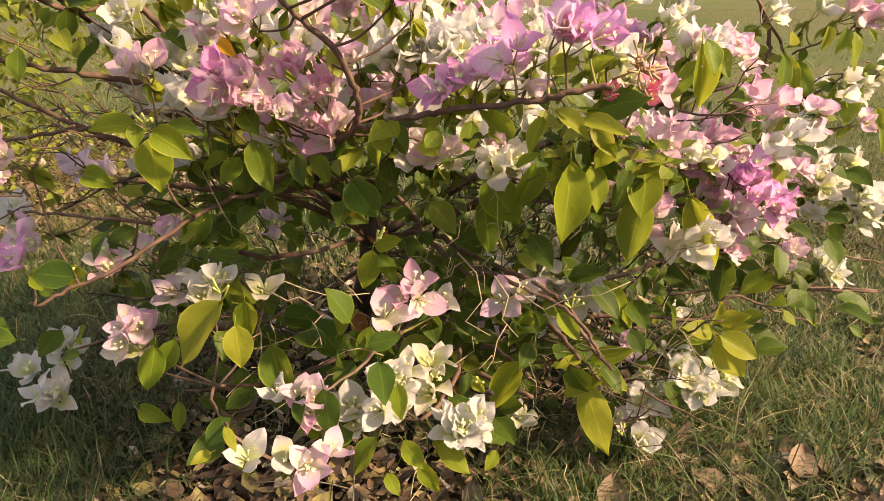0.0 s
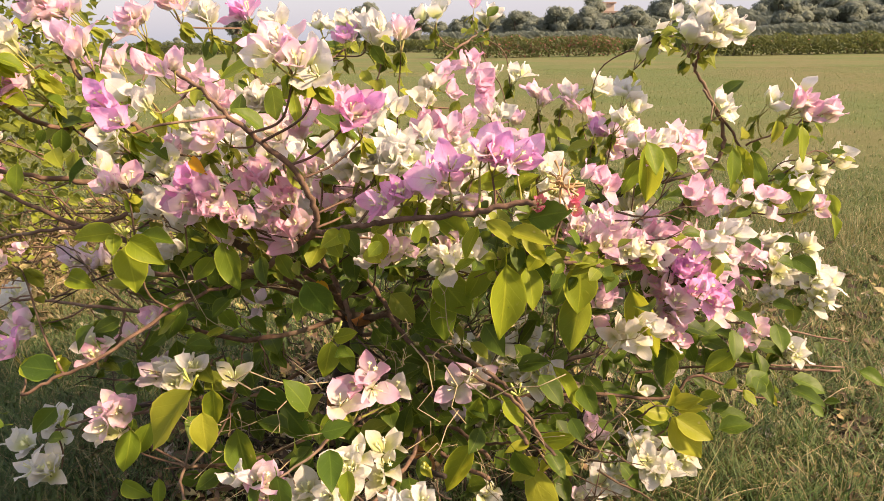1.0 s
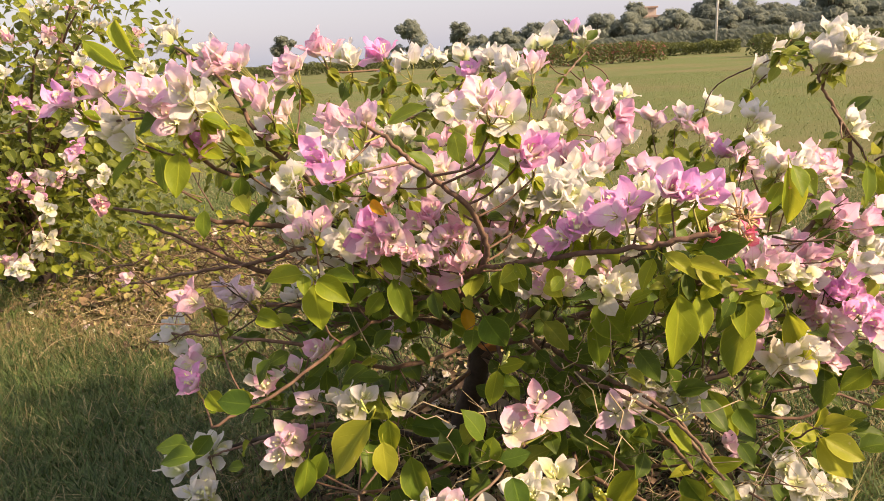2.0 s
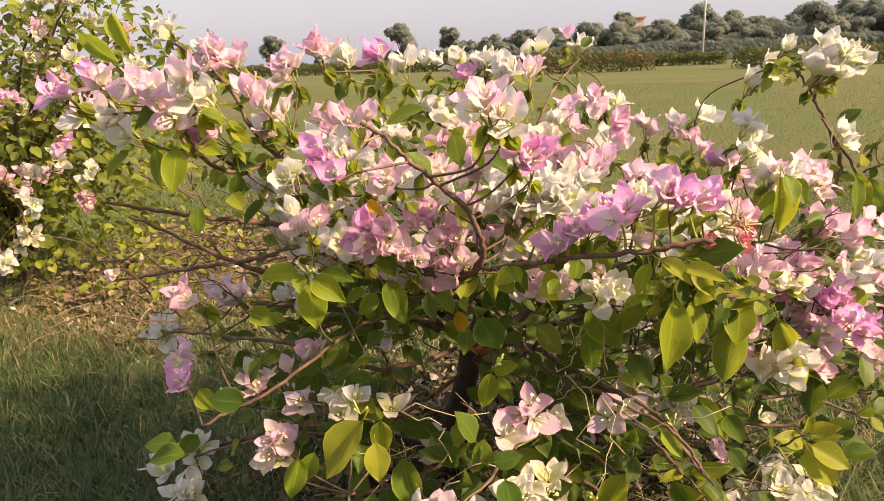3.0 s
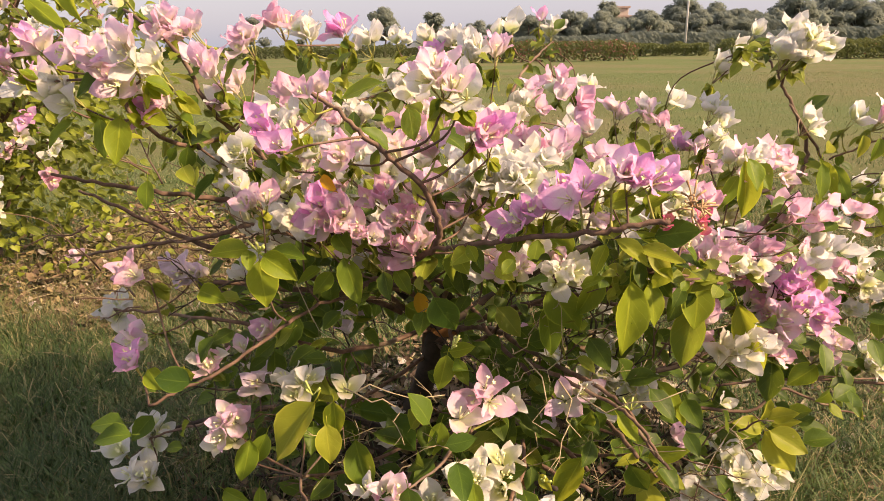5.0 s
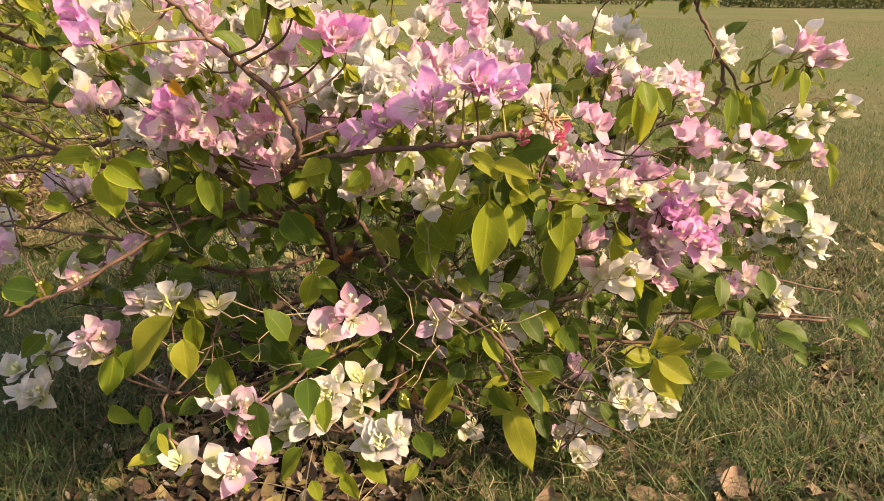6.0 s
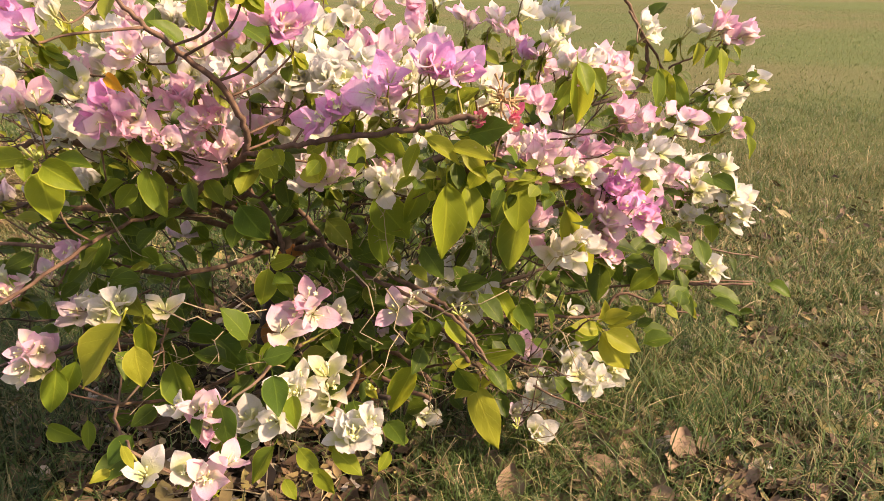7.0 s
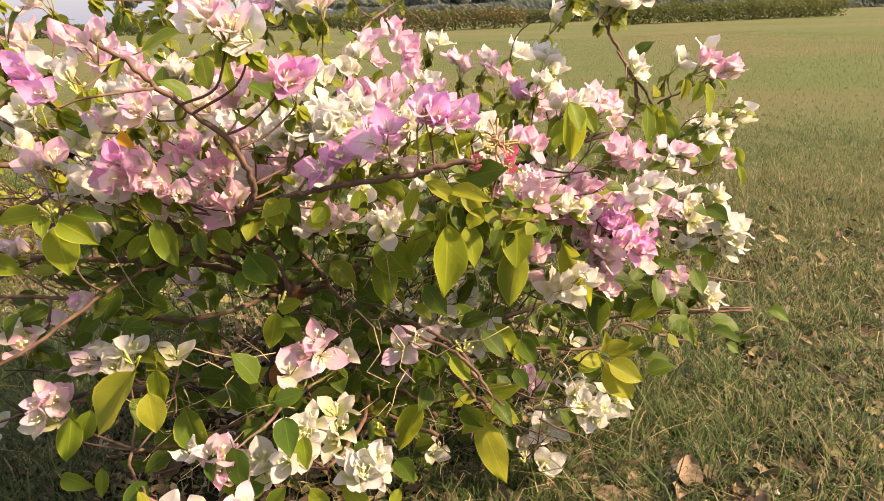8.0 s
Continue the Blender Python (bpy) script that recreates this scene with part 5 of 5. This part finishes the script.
bush.thicket(240, BARK_DARK, 0.0018, (-0.60, 1.15, 0.06), (0.45, 1.95, 0.60))
bush.thicket(80, BARK, 0.0015, (-0.78, 1.12, 0.48), (-0.28, 1.50, 0.78))
bush.thicket(150, BARK, 0.0015, (-0.60, 1.08, 0.15), (0.40, 1.5, 0.72))
bush.thicket(110, STRAW, 0.0008, (-0.35, 0.98, 0.14), (0.40, 1.25, 0.58))
bush.finish(300)

# ---- the neighbouring bush ----
rng_side = random.Random(8)
side = Bush("bougainvillea_bush", (-2.48, 3.12, 0.0), (-2.48, 3.2, 0.5), "leafy bougainvillea bush with small white and pink clusters", 33, LEAF_SIDE)
side.stem("trunk", catmull([(-2.48, 3.12, -0.03), (-2.45, 3.14, 0.2), (-2.49, 3.12, 0.42)], 5), 0.04, 0.024, BARK_DARK, 9, 0.12)
for k in range(42):
    w = k * 0.2417 * 2 * math.pi
    reach = rng_side.uniform(0.45, 1.0)
    top = Vector((-2.48 + reach * math.cos(w) * 0.85, 3.12 + reach * math.sin(w) * 0.9, rng_side.uniform(0.25, 1.50) * (1.12 - 0.26 * reach)))
    start = Vector((-2.48, 3.12, rng_side.uniform(0.05, 0.4)))
    side.limb([start, start.lerp(top, 0.35) + Vector((0, 0, 0.12)), start.lerp(top, 0.7) + Vector((0, 0, 0.14)), top], 0.010, 0.003)
    side.blossom(top, rng_side.choice((3, 4, 5)), 1.3, rng_side.choice(("white", "white", "cream", "rose", "blush")), 8)
    if k % 2:
        side.blossom(start.lerp(top, 0.8) + Vector((0.05, -0.1, 0.05)), 3, 1.15, rng_side.choice(("white", "cream", "rose")), 6)
for k in range(44):
    side.blossom((rng_side.uniform(-3.0, -1.72), rng_side.uniform(2.28, 2.75), rng_side.uniform(0.15, 1.35)), rng_side.choice((2, 3, 4)), 1.2, rng_side.choice(("white", "white", "cream", "rose", "blush", "pink")), 3)
side.fill(260, (-2.4, 2.5, 0.03), (-1.25, 3.7, 0.34), ("lime", "bright"), 0.7)
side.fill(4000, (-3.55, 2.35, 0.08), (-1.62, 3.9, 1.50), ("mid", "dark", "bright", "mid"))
side.dress(1500, 0.2, ("mid", "bright", "bright", "mid"))
side.finish(60)


# ---- litter on the ground ----
def scatter_dry_leaves():
    rng = random.Random(14)
    shapes = []
    for k in range(5):
        v, f, uv = blade_grid(0.055, 0.019, leaf_profile, rng.uniform(0.3, 1.1), rng.uniform(-0.3, 0.3), 0.06, rng)
        shapes.append(mesh_of("dry_leaf", v, f, [DRY_LEAF], uv))
    for k in range(290):
        if k < 90:
            x, y = rng.gauss(0.50, 0.20), rng.gauss(1.15, 0.08)
        elif k < 180:
            x, y = rng.uniform(-0.4, 1.4), rng.uniform(0.95, 1.8)
        else:
            x, y = rng.gauss(-1.65, 0.4), rng.gauss(3.1, 0.5)
        s = rng.uniform(0.5, 1.45)
        ob = tagged(new("dry_leaf", shapes[k % 5]), "curled brown dead leaf lying in the grass", "leaf", "fallen dry leaves")
        ob.matrix_world = Matrix.Translation((x, y, ground_height(x, y) + (0.026 if k < 90 else 0.014))) @ pose(0, 0, 0, rng.uniform(-35, 35), rng.uniform(-35, 35), rng.uniform(0, 360)) @ Matrix.Diagonal((s, s, s, 1))


def scatter_fallen_bracts():
    rng = random.Random(19)
    for k in range(70):
        x, y = (rng.gauss(-1.95, 0.3), rng.gauss(2.65, 0.28)) if k < 54 else (rng.uniform(-0.8, 1.1), rng.uniform(1.1, 2.0))
        s = rng.uniform(0.7, 1.2)
        ob = tagged(new("fallen_bract", BRACT_MESH[rng.choice(("white", "cream", "lilac", "white")), k % SHAPES]), "pale papery bract dropped on the ground", "petal", "fallen bracts")
        ob.matrix_world = Matrix.Translation((x, y, ground_height(x, y) + 0.012)) @ pose(0, 0, 0, rng.uniform(-30, 30), rng.uniform(-30, 30), rng.uniform(0, 360)) @ Matrix.Diagonal((s, s, s, 1))


def scatter_straws():
    rng = random.Random(23)
    for k in range(260):
        if k < 90:
            x, y = rng.uniform(-0.2, 1.5), rng.uniform(0.95, 1.9)
        else:
            x, y = rng.uniform(-2.4, -0.8), rng.uniform(1.6, 4.0)
        z, w, length = ground_height(x, y) + 0.012, rng.uniform(0, 6.28), rng.uniform(0.06, 0.26)
        d = Vector((math.cos(w), math.sin(w), rng.uniform(0, 0.25)))
        line = catmull([Vector((0, 0, 0)), d * length * 0.5 + Vector((0, 0, rng.uniform(0.005, 0.03))), d * length], 4)
        v, f = tube(line, 0.0016, 0.0008, 5, 0.15, rng)
        ob = tagged(new("dry_stalk", mesh_of("dry_stalk", v, f, [STRAW])), "thin bleached dead grass stalk on the ground", "twig", "dry stalks")
        ob.location = (x, y, z)


def stone(x, y, size, seed, label):
    bm = bmesh.new()
    bmesh.ops.create_icosphere(bm, subdivisions=4, radius=1)
    for v in bm.verts:
        p = v.co.copy()
        v.co *= 1 + 0.22 * noise.noise(p * 1.3 + Vector((seed, 0, 0))) + 0.06 * noise.noise(p * 5 + Vector((0, seed, 0)))
        v.co = Vector((v.co.x * size, v.co.y * size * 0.8, v.co.z * size * 0.55))
    me = bpy.data.meshes.new("stone")
    bm.to_mesh(me)
    bm.free()
    me.materials.append(STONE)
    me.polygons.foreach_set("use_smooth", [True] * len(me.polygons))
    ob = tagged(new("stone", me), label, "stone", "stones")
    ob.location = (x, y, ground_height(x, y) + size * 0.18)


scatter_dry_leaves()
scatter_fallen_bracts()
scatter_straws()
stone(0.606, 1.225, 0.040, 3.1, "grey weathered stone half sunk in grass")
stone(0.80, 1.33, 0.022, 7.7, "small tan stone among dry grass")


# ---- distance ----
def leaf_quads(points, size, rng, facing=None):
    """Small folded leaves at the given points, as one mesh."""
    verts, faces, uvs = [], [], []
    for i, p in enumerate(points):
        d = Vector([rng.gauss(0, 1) for _ in range(3)]).normalized()
        if facing:
            d = (facing[i] + d * 0.45).normalized()
        a = d.orthogonal().normalized()
        b = d.cross(a)
        s = size * rng.uniform(0.6, 1.3)
        k = len(verts)
        verts += [p - b * s, p + a * s * 0.45, p + b * s, p - a * s * 0.45 + d * s * 0.25]
        faces += [(k, k + 1, k + 2), (k, k + 2, k + 3)]
        uvs += [(0.5, 0), (0.9, 0.5), (0.5, 1), (0.1, 0.5)]
    return verts, faces, uvs


def hedge(x0, y0, x1, y1, height, deep, seed, label, red):
    rng = random.Random(seed)
    root = tagged(new("hedge"), label, "hedge", "field hedges")
    root.location = (x0, y0, 0)
    along = Vector((x1 - x0, y1 - y0, 0))
    across = Vector((-along.y, along.x, 0)).normalized()
    pts, flowers = [], []
    count = int(along.length * 700)
    for _ in range(count):
        t, q = rng.random(), rng.uniform(-1, 1)
        h = height * (0.86 + 0.22 * noise.noise(Vector((t * along.length * 0.9, seed, 0))))
        r = rng.random() ** 0.4
        z = h * (0.03 + 0.97 * (1 - abs(q) ** 3 * 0.35) * (r if rng.random() < 0.6 else rng.random()))
        p = along * t + across * q * deep * (0.5 + 0.1 * noise.noise(Vector((t * 9, z, seed)))) + Vector((0, 0, z))
        (flowers if rng.random() < red * (0.3 + t) else pts).append(p)
    v, f, uv = leaf_quads(pts, 0.10, rng)
    tagged(part("foliage", mesh_of("foliage", v, f, [HEDGE_LEAF], uv, False), root), "dense clipped green foliage", kind="stuff")
    v, f, uv = leaf_quads(flowers, 0.08, rng)
    if v:
        tagged(part("blossoms", mesh_of("blossoms", v, f, [HEDGE_RED], uv, False), root), "dull red flowers in the hedge", kind="stuff")
    for k in range(max(2, int(along.length / 1.2))):
        p = along * ((k + 0.5) / max(2, int(along.length / 1.2)))
        v, f = tube([p, p + Vector((0.1, 0, height * 0.4)), p + Vector((-0.05, 0.1, height * 0.8))], 0.05, 0.02, 6)
        part("stem", mesh_of("stem", v, f, [TREE_BARK]), root)


def tree_kit(seed, height, spread, lobes, clumps, low):
    """A tree's trunk with limbs, and a ragged crown of small leaves."""
    rng = random.Random(seed)
    fork = Vector((0.2, 0, height * 0.32))
    bits = [tube(catmull([(0, 0, -0.1), (0.08, 0.05, height * 0.16), fork, (0.15, 0.1, height * 0.75)], 4), height * 0.030, height * 0.008, 7)]
    pts, lumps, outs = [], [], []
    for k in range(lobes):
        w, r = k * 2.4, spread * rng.uniform(0.15, 0.9)
        c = Vector((r * math.cos(w), r * math.sin(w), height * rng.uniform(low, 0.92) * (1.05 - 0.25 * r / spread)))
        bits.append(tube(catmull([fork, fork.lerp(c, 0.5) + Vector((0, 0, 0.2)), c], 3), height * 0.012, height * 0.003, 5))
        size = spread * rng.uniform(0.26, 0.48)
        lumps.append((c, size))
        for _ in range(clumps):
            d = Vector([rng.gauss(0, 1) for _ in range(3)]).normalized() * size * rng.random() ** 0.4
            pts.append(c + Vector((d.x, d.y, d.z * 0.75)))
            outs.append((d.normalized() * 0.7 + Vector((c.x, c.y - spread * 0.8, c.z - height * 0.45)) / spread).normalized())
    tv, tf = gather(bits)
    cv, cf, cu = leaf_quads(pts, height * 0.031, rng, outs)
    index = [0] * len(cf)
    for c, size in lumps:
        bm = bmesh.new()
        bmesh.ops.create_icosphere(bm, subdivisions=2, radius=size * 0.68)
        k = len(cv)
        bm.verts.ensure_lookup_table()
        for q in bm.verts:
            q.co *= 1 + 0.6 * noise.noise(q.co * 2.2 / size + c) + 0.35 * noise.noise(q.co * 6 / size + c)
            cv.append(c + Vector((q.co.x, q.co.y, q.co.z * 0.75)))
            cu.append((0.5, 0.5))
        for q in bm.faces:
            cf.append(tuple(w.index + k for w in q.verts))
            index.append(1)
        bm.free()
    return mesh_of("trunk", tv, tf, [TREE_BARK]), mesh_of("crown", cv, cf, [HAZED_LEAF, HAZED_CLUMP], cu, True, index)


KITS = [tree_kit(41, 7.6, 3.1, 20, 230, 0.14), tree_kit(42, 8.6, 3.4, 22, 230, 0.16), tree_kit(43, 6.6, 2.9, 18, 230, 0.12), tree_kit(44, 5.2, 1.9, 12, 220, 0.40)]


def tree(x, y, scale, kind, turn, label, group):
    root = tagged(new("tree"), label, "tree", group)
    root.matrix_world = pose(x, y, 0, 0, 0, turn) @ Matrix.Diagonal((scale, scale, scale, 1))
    part("trunk", KITS[kind][0], root)
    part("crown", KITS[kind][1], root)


def far_woods():
    rng = random.Random(77)
    for k in range(110):
        x = -8 + k * 1.2 + rng.uniform(-0.8, 0.8)
        y = rng.uniform(104, 138)
        rise = 0.76 + 0.36 * max(0.0, min(1.0, (x - 5) / 70))
        tree(x, y, 0.9 * rise * rng.uniform(0.85, 1.05), rng.randrange(3), rng.uniform(0, 360), "green tree at the far edge of the field, paled for haze", "far woods")
    for k in range(60):
        x = 0 + k * 2.3 + rng.uniform(-1, 1)
        rise = 0.95 + 0.42 * max(0.0, min(1.0, (x - 5) / 80))
        if abs(x - 24) > 5:
            tree(x, rng.uniform(146, 168), rise * rng.uniform(0.85, 1.0), rng.randrange(3), rng.uniform(0, 360), "green tree at the far edge of the field, paled for haze", "far woods")
    for k in range(34):
        x = -130 + k * 3.7 + rng.uniform(-1, 1)
        tree(x, rng.uniform(120, 150), rng.uniform(0.34, 0.6), 3, rng.uniform(0, 360), "low distant tree along the field's edge", "far low trees")


def woodland_edge(x0, x1, y, low, high, seed):
    """A long leafy thicket, its top ragged, that closes the woods below the crowns."""
    rng = random.Random(seed)
    pts = []
    for _ in range(int((x1 - x0) * 330)):
        x = rng.uniform(x0, x1)
        t = (x - x0) / (x1 - x0)
        h = (low + (high - low) * t) * (0.86 + 0.24 * noise.noise(Vector((x * 0.13, seed, 0))) + 0.12 * noise.noise(Vector((x * 0.6, seed, 3))))
        z = h * rng.random() ** 0.8
        pts.append(Vector((x, y + rng.uniform(-1.6, 1.6) * (1.1 - z / h * 0.5) + 2.0 * noise.noise(Vector((x * 0.2, z * 0.2, seed))), z)))
    v, f, uv = leaf_quads(pts, 0.34, rng, [Vector((0.1, -0.95, 0.25))] * len(pts))
    root = tagged(new("thicket"), "hazy green thicket below the far woods", "thicket", "far thickets")
    root.location = (0, 0, 0)
    tagged(part("foliage", mesh_of("foliage", v, f, [HAZED_LEAF], uv, True), root), "dense green leaves, haze in their colour", kind="stuff")
    for k in range(int((x1 - x0) / 9)):
        x = x0 + 4 + k * 9
        v, f = tube([Vector((x, y, -0.1)), Vector((x + 0.2, y, low * 0.4)), Vector((x - 0.1, y, low * 0.75))], 0.12, 0.05, 6)
        part("stem", mesh_of("stem", v, f, [TREE_BARK]), root)


def house(x, y):
    root = tagged(new("house"), "pale plastered house with a red-brown roof among trees", "house")
    root.location = (x, y, 0)
    def box(name, sx, sy, sz, cx, cy, cz, mt, parent, label=""):
        bm = bmesh.new()
        bmesh.ops.create_cube(bm, size=1, matrix=Matrix.Diagonal((sx, sy, sz, 1)))
        bmesh.ops.bevel(bm, geom=bm.edges[:], offset=0.03, segments=1, affect="EDGES")
        me = bpy.data.meshes.new(name)
        bm.to_mesh(me)
        bm.free()
        me.materials.append(mt)
        return part(name, me, parent, Matrix.Translation((cx, cy, cz)), label)
    box("wall", 6.4, 6, 6.0, 0, 0, 3.0, WALL_PLASTER, root)
    box("wall", 2.4, 2.4, 1.4, 0.6, 0, 7.15, WALL_PLASTER, root, "small roof-top room")
    box("roof", 7.4, 7.0, 0.42, 0, 0, 6.23, ROOF_TILE, root, "flat red-brown roof slab with eaves")
    box("roof", 3.0, 3.0, 0.32, 0.6, 0, 8.02, ROOF_TILE, root, "small upper roof slab")
    for k in range(3):
        w = box("window", 0.9, 0.12, 1.1, -2.0 + 2.0 * k, -3.02, 4.9, WALL_PLASTER, root)
        box("pane", 0.7, 0.06, 0.9, 0, -0.06, 0, DARK_GLASS, w)


def pole(x, y):
    v, f = tube([Vector((0, 0, -0.1)), Vector((0, 0, 4.5)), Vector((0, 0, 9.0))], 0.11, 0.07, 10)
    root = tagged(new("pole", mesh_of("pole", v, f, [POLE_GREY])), "tall pale metal pole standing behind the hedge", "pole")
    root.location = (x, y, 0)


hedge(-3.0, 44.0, 8.6, 47.0, 1.45, 1.8, 3, "clipped green hedge with red flowers across the field", 0.22)
hedge(9.0, 63.0, 17.5, 62.0, 1.25, 1.6, 4, "low green hedge behind the field", 0.0)
hedge(13.0, 43.5, 30.0, 47.0, 1.35, 1.8, 5, "long green hedge at the field's edge", 0.02)
hedge(-40.0, 76.0, -4.0, 74.0, 1.5, 2.0, 6, "dark low hedge at the far side", 0.0)
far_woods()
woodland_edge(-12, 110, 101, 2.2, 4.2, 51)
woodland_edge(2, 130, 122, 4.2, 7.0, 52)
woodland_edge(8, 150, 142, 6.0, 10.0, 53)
tree(-14.1, 88.0, 1.20, 3, 30, "round-crowned green tree standing alone", "lone trees")
tree(-7.9, 88.0, 1.05, 3, 120, "round-crowned green tree standing alone", "lone trees")
tree(-30.4, 88.0, 1.0, 3, 200, "round-crowned green tree standing alone", "lone trees")
tree(20.6, 140.0, 1.85, 3, 75, "taller tree rising behind the woods", "lone trees")
tree(34.0, 140.0, 1.15, 1, 10, "taller tree rising behind the woods", "lone trees")
house(23.2, 145.0)
pole(17.6, 70.0)
